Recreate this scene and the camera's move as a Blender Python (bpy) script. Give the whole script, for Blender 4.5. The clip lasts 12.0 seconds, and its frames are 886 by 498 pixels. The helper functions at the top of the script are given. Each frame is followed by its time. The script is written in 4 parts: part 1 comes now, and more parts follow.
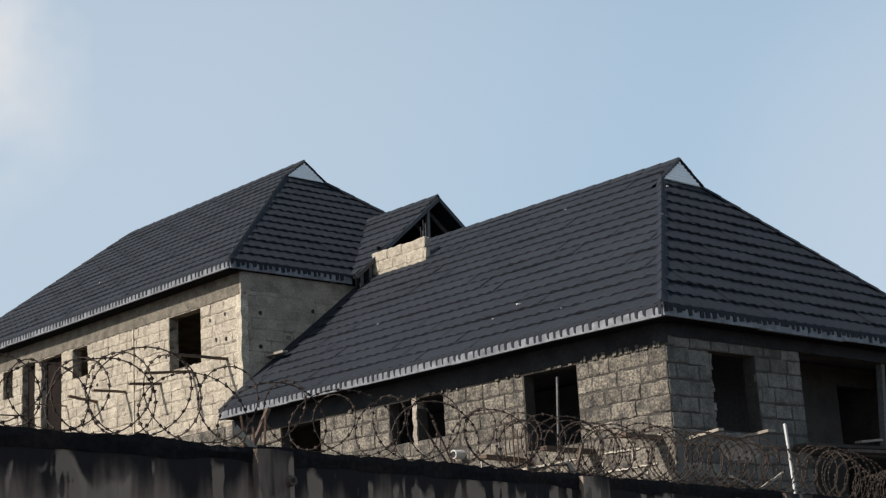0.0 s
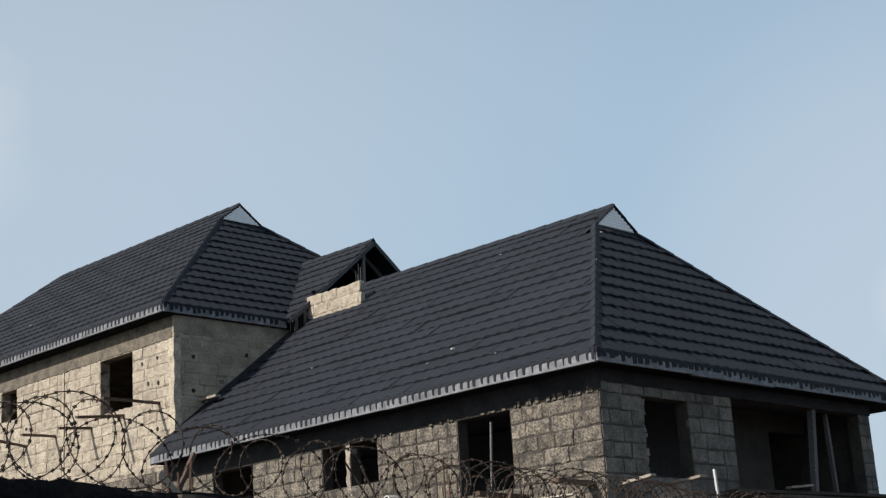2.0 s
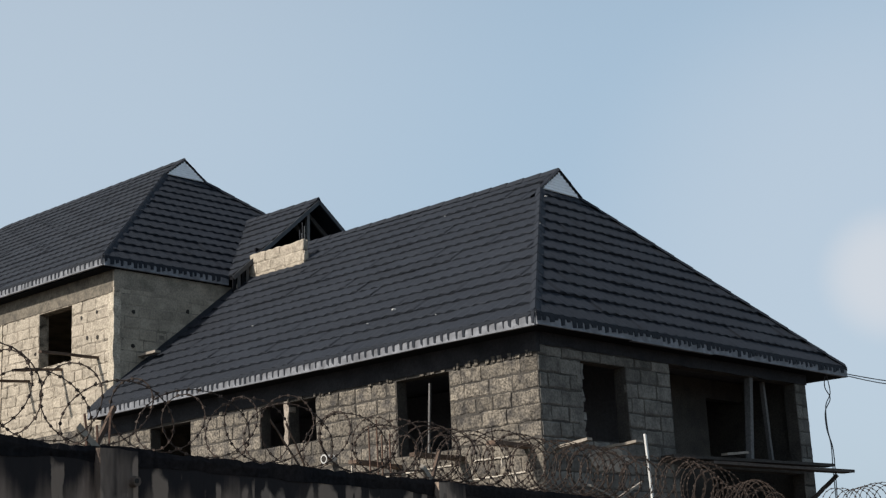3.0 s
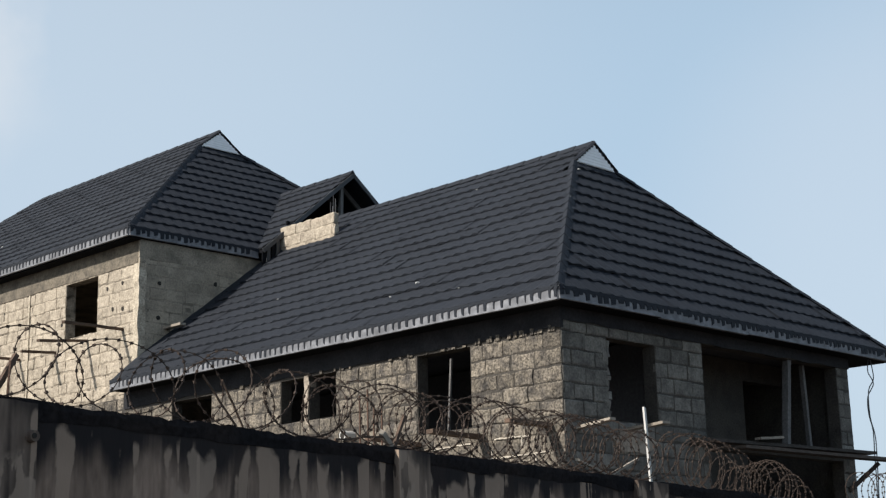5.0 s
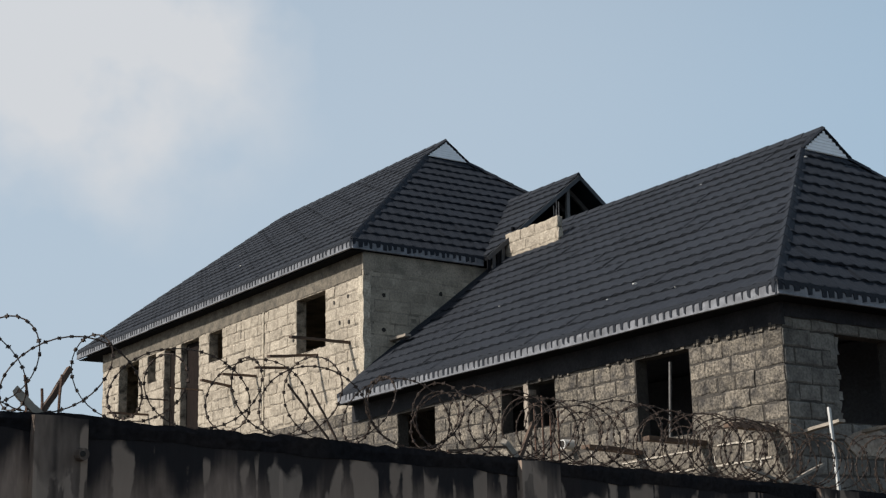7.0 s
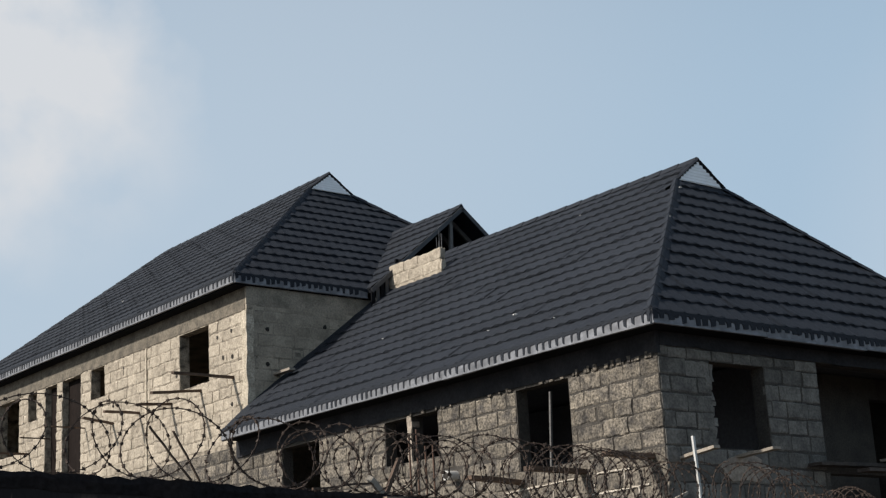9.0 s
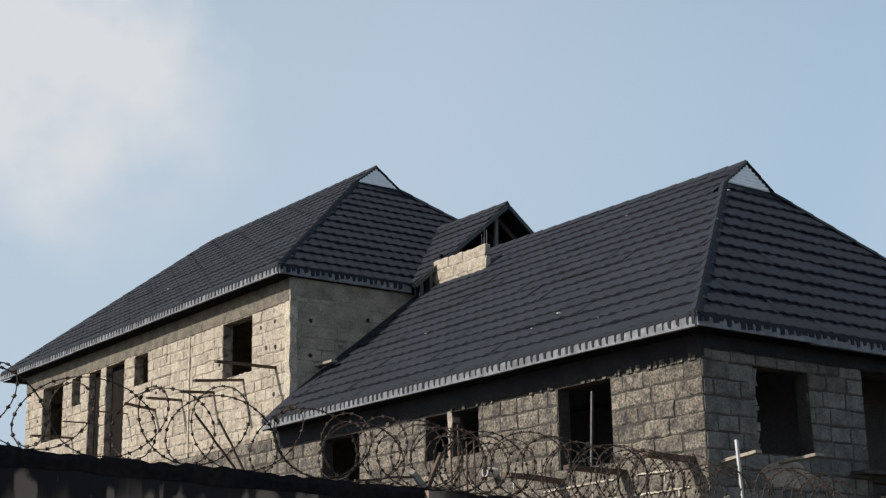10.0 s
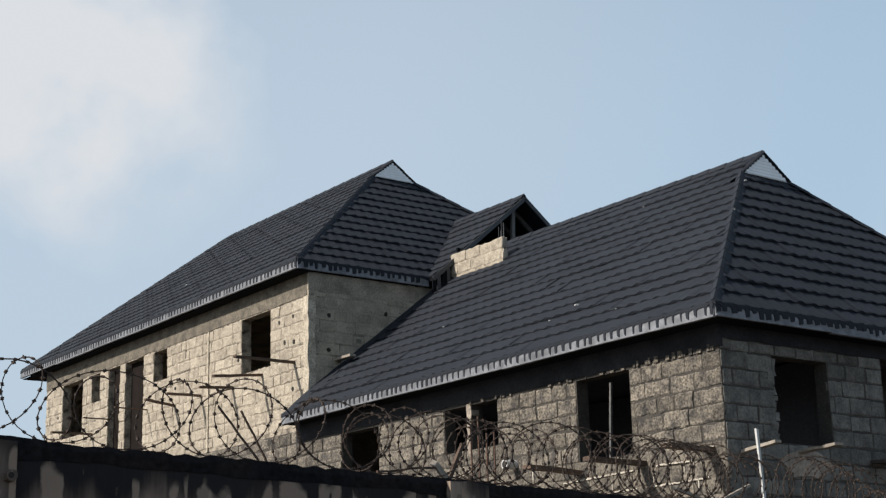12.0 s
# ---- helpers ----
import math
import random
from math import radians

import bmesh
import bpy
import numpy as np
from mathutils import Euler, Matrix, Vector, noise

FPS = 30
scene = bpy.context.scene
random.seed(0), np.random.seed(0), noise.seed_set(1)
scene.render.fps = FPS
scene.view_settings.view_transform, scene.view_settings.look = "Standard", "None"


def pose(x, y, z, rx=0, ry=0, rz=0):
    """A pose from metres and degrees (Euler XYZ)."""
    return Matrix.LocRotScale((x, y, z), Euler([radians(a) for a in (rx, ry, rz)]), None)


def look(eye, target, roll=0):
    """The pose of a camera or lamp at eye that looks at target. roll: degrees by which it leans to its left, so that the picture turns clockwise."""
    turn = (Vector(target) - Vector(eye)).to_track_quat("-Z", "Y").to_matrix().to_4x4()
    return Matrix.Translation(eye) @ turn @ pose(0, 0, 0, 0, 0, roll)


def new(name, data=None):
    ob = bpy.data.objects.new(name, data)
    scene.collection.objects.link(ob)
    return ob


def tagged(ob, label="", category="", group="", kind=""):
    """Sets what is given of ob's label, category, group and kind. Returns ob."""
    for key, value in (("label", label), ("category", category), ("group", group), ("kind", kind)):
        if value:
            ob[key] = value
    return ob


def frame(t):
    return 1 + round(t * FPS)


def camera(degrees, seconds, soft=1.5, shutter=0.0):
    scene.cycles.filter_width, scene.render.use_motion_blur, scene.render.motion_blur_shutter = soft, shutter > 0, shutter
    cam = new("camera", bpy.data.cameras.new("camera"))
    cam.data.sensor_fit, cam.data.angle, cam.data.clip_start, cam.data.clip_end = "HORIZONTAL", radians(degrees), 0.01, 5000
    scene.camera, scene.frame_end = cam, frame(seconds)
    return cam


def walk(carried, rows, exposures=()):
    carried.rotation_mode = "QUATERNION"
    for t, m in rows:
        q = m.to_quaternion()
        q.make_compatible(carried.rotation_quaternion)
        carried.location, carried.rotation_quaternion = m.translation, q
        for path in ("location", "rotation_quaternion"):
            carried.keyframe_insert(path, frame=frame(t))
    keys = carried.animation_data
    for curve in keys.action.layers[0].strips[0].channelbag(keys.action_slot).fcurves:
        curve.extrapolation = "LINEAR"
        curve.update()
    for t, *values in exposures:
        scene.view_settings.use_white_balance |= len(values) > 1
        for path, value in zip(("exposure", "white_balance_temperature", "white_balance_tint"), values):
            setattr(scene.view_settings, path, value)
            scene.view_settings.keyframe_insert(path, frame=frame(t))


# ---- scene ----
cam = camera(32.9, 12.0, soft=1.3)
PATH = [
    (0, (-17.121, -13.502, 1.43), (-15.785, -12.092, 1.906), -3.4),
    (0.2, (-17.125, -13.505, 1.431), (-15.787, -12.098, 1.912), -3.5),
    (0.5, (-17.132, -13.509, 1.432), (-15.784, -12.118, 1.927), -3.5),
    (1, (-17.114, -13.491, 1.429), (-15.759, -12.108, 1.932), -3.4),
    (1.5, (-17.089, -13.487, 1.439), (-15.728, -12.114, 1.951), -3.3),
    (1.7, (-17.088, -13.504, 1.435), (-15.717, -12.142, 1.95), -3.5),
    (2, (-17.086, -13.53, 1.43), (-15.698, -12.191, 1.958), -3.7),
    (2.2, (-17.076, -13.546, 1.43), (-15.669, -12.228, 1.961), -4.2),
    (2.5, (-17.061, -13.57, 1.429), (-15.645, -12.252, 1.935), -3.4),
    (2.7, (-17.018, -13.566, 1.425), (-15.583, -12.258, 1.907), -3.8),
    (3, (-16.954, -13.559, 1.42), (-15.512, -12.257, 1.896), -2.8),
    (3.2, (-16.876, -13.498, 1.418), (-15.433, -12.191, 1.874), -3.0),
    (4.8, (-16.047, -13.43, 1.371), (-14.648, -12.071, 1.815), -4.7),
    (4.9, (-15.995, -13.425, 1.368), (-14.597, -12.066, 1.813), -3.8),
    (5, (-15.943, -13.421, 1.365), (-14.556, -12.056, 1.826), -1.4),
    (5.2, (-15.803, -13.395, 1.374), (-14.488, -11.96, 1.833), -1.7),
    (5.3, (-15.731, -13.394, 1.377), (-14.398, -11.976, 1.837), -2.6),
    (5.4, (-15.66, -13.394, 1.38), (-14.339, -11.965, 1.843), -3.8),
    (5.5, (-15.588, -13.393, 1.383), (-14.267, -11.963, 1.841), -4.1),
    (5.6, (-15.529, -13.409, 1.382), (-14.238, -11.952, 1.839), -3.8),
    (5.7, (-15.471, -13.426, 1.381), (-14.22, -11.932, 1.831), -3.7),
    (5.8, (-15.412, -13.442, 1.381), (-14.174, -11.932, 1.814), -2.9),
    (5.9, (-15.354, -13.459, 1.38), (-14.151, -11.918, 1.802), -2.0),
    (6, (-15.295, -13.475, 1.379), (-14.105, -11.922, 1.796), -2.2),
    (6.1, (-15.245, -13.502, 1.375), (-14.07, -11.935, 1.779), -2.6),
    (6.2, (-15.195, -13.529, 1.371), (-14.045, -11.939, 1.759), -2.4),
    (6.3, (-15.119, -13.473, 1.403), (-13.935, -11.91, 1.798), -2.5),
    (6.4, (-15.07, -13.449, 1.402), (-13.92, -11.871, 1.834), -2.3),
    (6.5, (-15.022, -13.425, 1.402), (-13.879, -11.843, 1.835), -0.8),
    (6.6, (-14.97, -13.444, 1.405), (-13.881, -11.822, 1.834), 1.0),
    (6.7, (-14.961, -13.454, 1.396), (-13.846, -11.855, 1.843), 0.9),
    (6.8, (-14.903, -13.444, 1.408), (-13.808, -11.833, 1.859), 0.3),
    (6.9, (-14.845, -13.435, 1.419), (-13.727, -11.845, 1.891), -0.9),
    (7, (-14.787, -13.425, 1.431), (-13.675, -11.833, 1.912), -1.4),
    (7.1, (-14.766, -13.451, 1.425), (-13.633, -11.873, 1.904), -1.9),
    (7.2, (-14.744, -13.477, 1.419), (-13.598, -11.908, 1.891), -2.1),
    (8.8, (-14.735, -13.613, 1.445), (-13.517, -12.107, 1.945), -3.5),
    (9, (-14.728, -13.608, 1.446), (-13.504, -12.111, 1.96), -3.2),
    (9.5, (-14.742, -13.603, 1.447), (-13.537, -12.097, 1.977), -2.2),
    (10, (-14.745, -13.589, 1.442), (-13.567, -12.056, 1.953), -1.2),
    (10.5, (-14.736, -13.58, 1.456), (-13.564, -12.032, 1.935), -1.2),
    (11, (-14.737, -13.577, 1.442), (-13.544, -12.046, 1.923), -1.0),
    (11.5, (-14.729, -13.568, 1.442), (-13.534, -12.042, 1.933), -1.3),
    (12, (-14.781, -13.606, 1.42), (-13.619, -12.058, 1.924), -1.6),
]
walk(cam, [(t, look(eye, target, roll)) for t, eye, target, roll in PATH],
     exposures=[(t, stops + 0.48) for t, stops in ((0, 0.04), (2.0, -0.02), (3.2, -0.02), (4.8, 0.17), (5.5, 0.12), (5.9, -0.05), (6.1, 0.12), (6.4, 0.12), (6.5, 0.07), (6.8, 0.06), (7.0, -0.1), (7.2, -0.04), (8.8, -0.04), (12, 0.04))])

# ---- daylight ----
SUN = Vector((-1.0, 0.34, 0.83)).normalized()
HAZE, HAZE_COLOUR, CLOUD = (0.72, 0.08), (4.9, 6.5, 8.0), (0.325, 0.861, 0.391)
world = bpy.data.worlds.new("world")
scene.world = world
world.use_nodes = True
wn, wl = world.node_tree.nodes, world.node_tree.links
sky = wn.new("ShaderNodeTexSky")
sky.sky_type, sky.sun_disc = "NISHITA", False
sky.sun_elevation = math.asin(SUN.z)
sky.sun_rotation = math.atan2(SUN.x, SUN.y)
sky.dust_density, sky.air_density = 2.5, 1.0

# haze that thickens towards the horizon, and a bank of thin cloud towards the sun's side
where = wn.new("ShaderNodeTexCoord")
split = wn.new("ShaderNodeSeparateXYZ")
wl.new(where.outputs["Generated"], split.inputs[0])
low = wn.new("ShaderNodeMapRange")
low.interpolation_type = "SMOOTHSTEP"
low.inputs[1].default_value, low.inputs[2].default_value, low.inputs[3].default_value, low.inputs[4].default_value = 0.30, 0.85, *HAZE
wl.new(split.outputs[2], low.inputs[0])
haze = wn.new("ShaderNodeMix")
haze.data_type = "RGBA"
wl.new(low.outputs[0], haze.inputs[0])
wl.new(sky.outputs[0], haze.inputs[6])
haze.inputs[7].default_value = (*HAZE_COLOUR, 1)
puff = wn.new("ShaderNodeTexNoise")
puff.inputs["Scale"].default_value, puff.inputs["Detail"].default_value = 11.0, 6.0
wl.new(where.outputs["Generated"], puff.inputs["Vector"])
toward = wn.new("ShaderNodeVectorMath")
toward.operation = "DOT_PRODUCT"
toward.inputs[1].default_value = CLOUD
wl.new(where.outputs["Generated"], toward.inputs[0])
bank = wn.new("ShaderNodeMapRange")
bank.interpolation_type = "SMOOTHSTEP"
bank.inputs[1].default_value, bank.inputs[2].default_value = math.cos(radians(11.5)), math.cos(radians(0.5))
wl.new(toward.outputs["Value"], bank.inputs[0])
thick = wn.new("ShaderNodeMath")
thick.operation = "MULTIPLY_ADD"
wl.new(puff.outputs[0], thick.inputs[0])
thick.inputs[1].default_value = 3.0
thick.inputs[2].default_value = -1.75
both = wn.new("ShaderNodeMath")
both.operation = "ADD"
wl.new(thick.outputs[0], both.inputs[0])
wl.new(bank.outputs[0], both.inputs[1])
veil = wn.new("ShaderNodeMath")
veil.operation, veil.use_clamp = "MULTIPLY", True
wl.new(both.outputs[0], veil.inputs[0])
wl.new(bank.outputs[0], veil.inputs[1])
glow = wn.new("ShaderNodeMapRange")
glow.interpolation_type = "SMOOTHSTEP"
glow.inputs[1].default_value, glow.inputs[2].default_value, glow.inputs[4].default_value = math.cos(radians(32)), math.cos(radians(6)), 0.26
wl.new(toward.outputs["Value"], glow.inputs[0])
whole = wn.new("ShaderNodeMath")
whole.operation, whole.use_clamp = "ADD", True
wl.new(veil.outputs[0], whole.inputs[0])
wl.new(glow.outputs[0], whole.inputs[1])
cloudy = wn.new("ShaderNodeMix")
cloudy.data_type = "RGBA"
wl.new(whole.outputs[0], cloudy.inputs[0])
wl.new(haze.outputs[2], cloudy.inputs[6])
cloudy.inputs[7].default_value = (6.9, 7.15, 7.5, 1)
# a fainter bank of cloud over the opposite horizon
east = wn.new("ShaderNodeVectorMath")
east.operation = "DOT_PRODUCT"
east.inputs[1].default_value = (0.8865, 0.4180, 0.1985)
wl.new(where.outputs["Generated"], east.inputs[0])
bank_wide, bank_core = wn.new("ShaderNodeMapRange"), wn.new("ShaderNodeMapRange")
for node, outer, inner, most in ((bank_wide, 13, 2, 0.28), (bank_core, 2.8, 0.6, 0.50)):
    node.interpolation_type = "SMOOTHSTEP"
    node.inputs[1].default_value, node.inputs[2].default_value, node.inputs[4].default_value = math.cos(radians(outer)), math.cos(radians(inner)), most
    wl.new(east.outputs["Value"], node.inputs[0])
bank_sum = wn.new("ShaderNodeMath")
bank_sum.operation, bank_sum.use_clamp = "ADD", True
wl.new(bank_wide.outputs[0], bank_sum.inputs[0])
wl.new(bank_core.outputs[0], bank_sum.inputs[1])
pale = wn.new("ShaderNodeMix")
pale.data_type = "RGBA"
wl.new(bank_sum.outputs[0], pale.inputs[0])
wl.new(cloudy.outputs[2], pale.inputs[6])
pale.inputs[7].default_value = (6.9, 7.15, 7.6, 1)
wl.new(pale.outputs[2], wn["Background"].inputs[0])
wn["Background"].inputs[1].default_value = 0.072
lamp = bpy.data.lights.new("sun", "SUN")
lamp.energy, lamp.angle, lamp.color = 3.95, radians(2.0), (1.0, 0.945, 0.87)
sun = new("sun", lamp)
sun.matrix_world = look(SUN * 60, (0, 0, 0))


# ---- materials ----
def material(name, colour, rough=0.85, spots=None, grain=40.0, vary=0.15, bump=0.3, metal=0.0, spec=0.4, stain=1.2, mix=0.6, per_object=0.0, squash=(1, 1, 1), bump_scale=None):
    """Two scales of colour noise and a fine relief; per_object: how far single pieces differ in brightness."""
    m = bpy.data.materials.new(name)
    m.use_nodes = True
    n, l = m.node_tree.nodes, m.node_tree.links
    b = n["Principled BSDF"]
    b.inputs["Roughness"].default_value, b.inputs["Metallic"].default_value = rough, metal
    b.inputs["Specular IOR Level"].default_value = spec
    co = n.new("ShaderNodeNewGeometry")
    mp = n.new("ShaderNodeMapping")
    mp.inputs["Scale"].default_value = squash
    l.new(co.outputs["Position"], mp.inputs["Vector"])

    def noise_tex(scale, detail):
        t = n.new("ShaderNodeTexNoise")
        t.inputs["Scale"].default_value, t.inputs["Detail"].default_value = scale, detail
        l.new(mp.outputs[0], t.inputs["Vector"])
        return t

    def mixed(fac, a, c, mode="MIX"):
        x = n.new("ShaderNodeMix")
        x.data_type, x.blend_type = "RGBA", mode
        for sock, v in ((x.inputs[0], fac), (x.inputs[6], a), (x.inputs[7], c)):
            if isinstance(v, (int, float, tuple)):
                sock.default_value = v
            else:
                l.new(v, sock)
        return x.outputs[2]

    def ramp(src, lo, hi, a=0.0, z=1.0):
        r = n.new("ShaderNodeMapRange")
        r.inputs[1].default_value, r.inputs[2].default_value, r.inputs[3].default_value, r.inputs[4].default_value = lo, hi, a, z
        l.new(src, r.inputs[0])
        return r.outputs[0]

    fine, wide = noise_tex(grain, 6), noise_tex(stain, 5)
    other = spots or tuple(c * 0.55 for c in colour)
    c = mixed(ramp(wide.outputs[0], 0.42, 0.68, 0, mix), (*colour, 1), (*other, 1))
    g = ramp(fine.outputs[0], 0.3, 0.7, 1 - vary, 1 + vary)
    if per_object:
        info = n.new("ShaderNodeObjectInfo")
        k = n.new("ShaderNodeMath")
        k.operation = "MULTIPLY"
        l.new(g, k.inputs[0])
        l.new(ramp(info.outputs["Random"], 0, 1, 1 - per_object, 1 + per_object), k.inputs[1])
        g = k.outputs[0]
    v = n.new("ShaderNodeVectorMath")
    v.operation = "SCALE"
    l.new(c, v.inputs[0])
    l.new(g, v.inputs["Scale"])
    l.new(v.outputs[0], b.inputs["Base Color"])
    if bump:
        bp = n.new("ShaderNodeBump")
        bp.inputs["Strength"].default_value, bp.inputs["Distance"].default_value = bump, 0.02
        src = noise_tex(bump_scale, 4) if bump_scale else fine
        l.new(src.outputs[0], bp.inputs["Height"])
        l.new(bp.outputs[0], b.inputs["Normal"])
    return m


M_BLOCK_B = material("sandcrete_pale", (0.390, 0.336, 0.264), 0.95, (0.215, 0.182, 0.140), 30, 0.3, 0.8, stain=6.0, per_object=0.10, mix=0.75, bump_scale=16)
M_MORTAR_B = material("mortar_pale", (0.36, 0.308, 0.24), 0.95, (0.07, 0.058, 0.045), 40, 0.35, 0.7, stain=6.5, mix=1.0)
# Darker copies of pale block and mortar, giving the side wall its shade.
M_BLOCK_SIDE = material("sandcrete_grey_green", (0.335, 0.287, 0.220), 0.95, (0.20, 0.174, 0.135), 30, 0.2, 0.5, stain=3.0, per_object=0.12, mix=0.8, bump_scale=16)
M_MORTAR_SIDE = material("mortar_grey_green", (0.30, 0.258, 0.20), 0.95, (0.14, 0.122, 0.095), 30, 0.25, 0.5, stain=2.0, mix=1.0)
M_BLOCK_A = material("sandcrete_weathered", (0.152, 0.131, 0.104), 0.95, (0.036, 0.033, 0.032), 30, 0.75, 1.0, stain=5.0, mix=0.85, per_object=0.30, bump_scale=26)
# Smoother, greyer copy of the weathered block; south-wall shade put into its colour.
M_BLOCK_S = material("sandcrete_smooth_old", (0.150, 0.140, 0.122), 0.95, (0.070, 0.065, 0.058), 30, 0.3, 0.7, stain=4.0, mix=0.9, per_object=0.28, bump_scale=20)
M_MORTAR_FRESH = material("mortar_fresh", (0.48, 0.43, 0.36), 0.95, (0.22, 0.19, 0.155), 30, 0.3, 0.6, stain=7)
M_MORTAR_LOW = material("mortar_low_courses", (0.20, 0.172, 0.138), 0.95, (0.06, 0.052, 0.042), 30, 0.3, 0.6, stain=6, mix=0.9)
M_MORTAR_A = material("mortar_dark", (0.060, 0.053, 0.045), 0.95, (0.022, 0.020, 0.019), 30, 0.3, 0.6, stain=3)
# Near-black: the eave's shade is put into the concrete's own dark colour.
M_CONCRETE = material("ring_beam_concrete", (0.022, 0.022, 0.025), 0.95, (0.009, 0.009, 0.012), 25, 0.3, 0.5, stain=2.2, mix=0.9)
M_TILE = material("stone_coated_tile", (0.0104, 0.0134, 0.0195), 0.78, (0.0145, 0.0178, 0.0245), 90, 0.5, 0.5, stain=0.9, per_object=0.10, spec=0.3)
# Near-black, bluish tone: shade under the roof is put into the timber colour.
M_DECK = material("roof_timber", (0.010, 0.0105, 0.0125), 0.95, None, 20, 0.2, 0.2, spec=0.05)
M_BARGE = material("barge_metal", (0.06, 0.063, 0.068), 0.6, None, 20, 0.15, 0.1, spec=0.3)
M_GREYWOOD = material("grey_post", (0.13, 0.125, 0.12), 0.85, None, 25, 0.25, 0.3)
M_FASCIA = material("fascia_metal", (0.195, 0.200, 0.215), 0.6, (0.045, 0.045, 0.05), 14, 0.35, 0.1, stain=7.0, spec=0.25)
M_LOUVER = material("white_louver", (0.90, 0.91, 0.91), 0.5, (0.84, 0.85, 0.86), 10, 0.04, 0.05)
M_WOOD = material("weathered_plank", (0.105, 0.068, 0.047), 0.85, (0.050, 0.034, 0.025), 30, 0.3, 0.5, stain=4, squash=(0.3, 1, 1), per_object=0.25)
M_WOOD_GREY = material("bleached_wood", (0.30, 0.262, 0.215), 0.85, (0.19, 0.16, 0.125), 30, 0.2, 0.4, stain=4, per_object=0.15)
M_WOOD_DARK = material("blackened_plank", (0.060, 0.048, 0.040), 0.9, (0.028, 0.023, 0.020), 30, 0.35, 0.5, stain=4, squash=(0.3, 1, 1), per_object=0.25)
M_WIRE = material("rusty_wire", (0.055, 0.038, 0.029), 0.75, (0.028, 0.021, 0.018), 60, 0.3, 0.2, metal=0.4, stain=5)
M_COPING = material("mouldy_coping", (0.0115, 0.011, 0.0125), 0.97, (0.027, 0.021, 0.019), 30, 0.35, 0.7, stain=3, spec=0.08)
M_EARTH = material("earth", (0.075, 0.064, 0.052), 0.95, (0.05, 0.047, 0.036), 4, 0.25, 0.5, stain=0.3)


def render_material(name, base, spots, reach_to, flaking, flake_scale=2.3):
    """Old cement render: brown-grey, black mould creeping down from the coping, pale washed tongues and flaked patches."""
    m = material(name, base, 0.95, spots, 35, 0.22, 0.5, stain=2.6, squash=(1, 1, 0.22), mix=0.9, spec=0.15)
    n, l = m.node_tree.nodes, m.node_tree.links
    b = n["Principled BSDF"]
    colour = b.inputs["Base Color"].links[0].from_socket
    co = n.new("ShaderNodeNewGeometry")
    split_co = n.new("ShaderNodeSeparateXYZ")
    l.new(co.outputs["Position"], split_co.inputs[0])

    def noise_of(scale, detail, squash, shift=0.0):
        mp = n.new("ShaderNodeMapping")
        mp.inputs["Scale"].default_value, mp.inputs["Location"].default_value = squash, (shift, 0, shift)
        l.new(co.outputs["Position"], mp.inputs["Vector"])
        t = n.new("ShaderNodeTexNoise")
        t.inputs["Scale"].default_value, t.inputs["Detail"].default_value = scale, detail
        l.new(mp.outputs[0], t.inputs["Vector"])
        return t.outputs[0]

    def madd(a, k, c):
        x = n.new("ShaderNodeMath")
        x.operation = "MULTIPLY_ADD"
        l.new(a, x.inputs[0])
        x.inputs[1].default_value = k
        if isinstance(c, (int, float)):
            x.inputs[2].default_value = c
        else:
            l.new(c, x.inputs[2])
        return x.outputs[0]

    def span(a, lo, hi, first=0.0, last=1.0):
        r = n.new("ShaderNodeMapRange")
        r.interpolation_type = "SMOOTHSTEP"
        for k, v in enumerate((lo, hi, first, last)):
            r.inputs[k + 1].default_value = v
        l.new(a, r.inputs[0])
        return r.outputs[0]

    def over(fac, below, top):
        x = n.new("ShaderNodeMix")
        x.data_type = "RGBA"
        l.new(fac, x.inputs[0])
        l.new(below, x.inputs[6])
        x.inputs[7].default_value = (*top, 1)
        return x.outputs[2]

    # depth under the sloping coping
    depth = madd(split_co.outputs[0], -0.0155, madd(split_co.outputs[2], -1.0, 2.325 - 0.0155 * 12.5))
    wobble = noise_of(9, 5, (1, 1, 1))
    # black mould: solid at the top, ragged and drawn out into runs below
    drip = noise_of(5.0, 4, (1, 1, 0.08))
    reach = madd(drip, -0.62, madd(wobble, -0.10, depth))
    colour = over(span(reach, reach_to - 0.22, reach_to, 0.96, 0.0), colour, (0.0150, 0.0142, 0.0160))
    # dark runs
    runs = madd(wobble, 0.06, noise_of(4.2, 3, (1, 1, 0.05), 7.0))
    colour = over(span(runs, 0.60, 0.66, 0.0, 0.75), colour, (0.028, 0.022, 0.021))
    # pale tongues, widest under the coping, tapering out
    tongue = madd(wobble, 0.15, madd(depth, -0.17, noise_of(9.5, 2, (1, 1, 0.05), 3.0)))
    top_edge = span(madd(noise_of(3.4, 2, (1, 1, 0.05), 5.0), 0.75, madd(wobble, 0.14, depth)), 0.575, 0.625)
    keep = n.new("ShaderNodeMath")
    keep.operation = "MULTIPLY"
    l.new(span(tongue, 0.568, 0.600, 0.0, 0.72), keep.inputs[0])
    l.new(top_edge, keep.inputs[1])
    colour = over(keep.outputs[0], colour, (0.335, 0.252, 0.193))
    # broad flaked patches with crisp edges
    flake = madd(wobble, 0.10, madd(depth, -0.10, noise_of(flake_scale, 4, (1, 1, 0.45), 11.0)))
    keep = n.new("ShaderNodeMath")
    keep.operation = "MULTIPLY"
    l.new(span(flake, flaking, flaking + 0.025, 0.0, 0.7), keep.inputs[0])
    l.new(top_edge, keep.inputs[1])
    colour = over(keep.outputs[0], colour, (0.310, 0.240, 0.188))
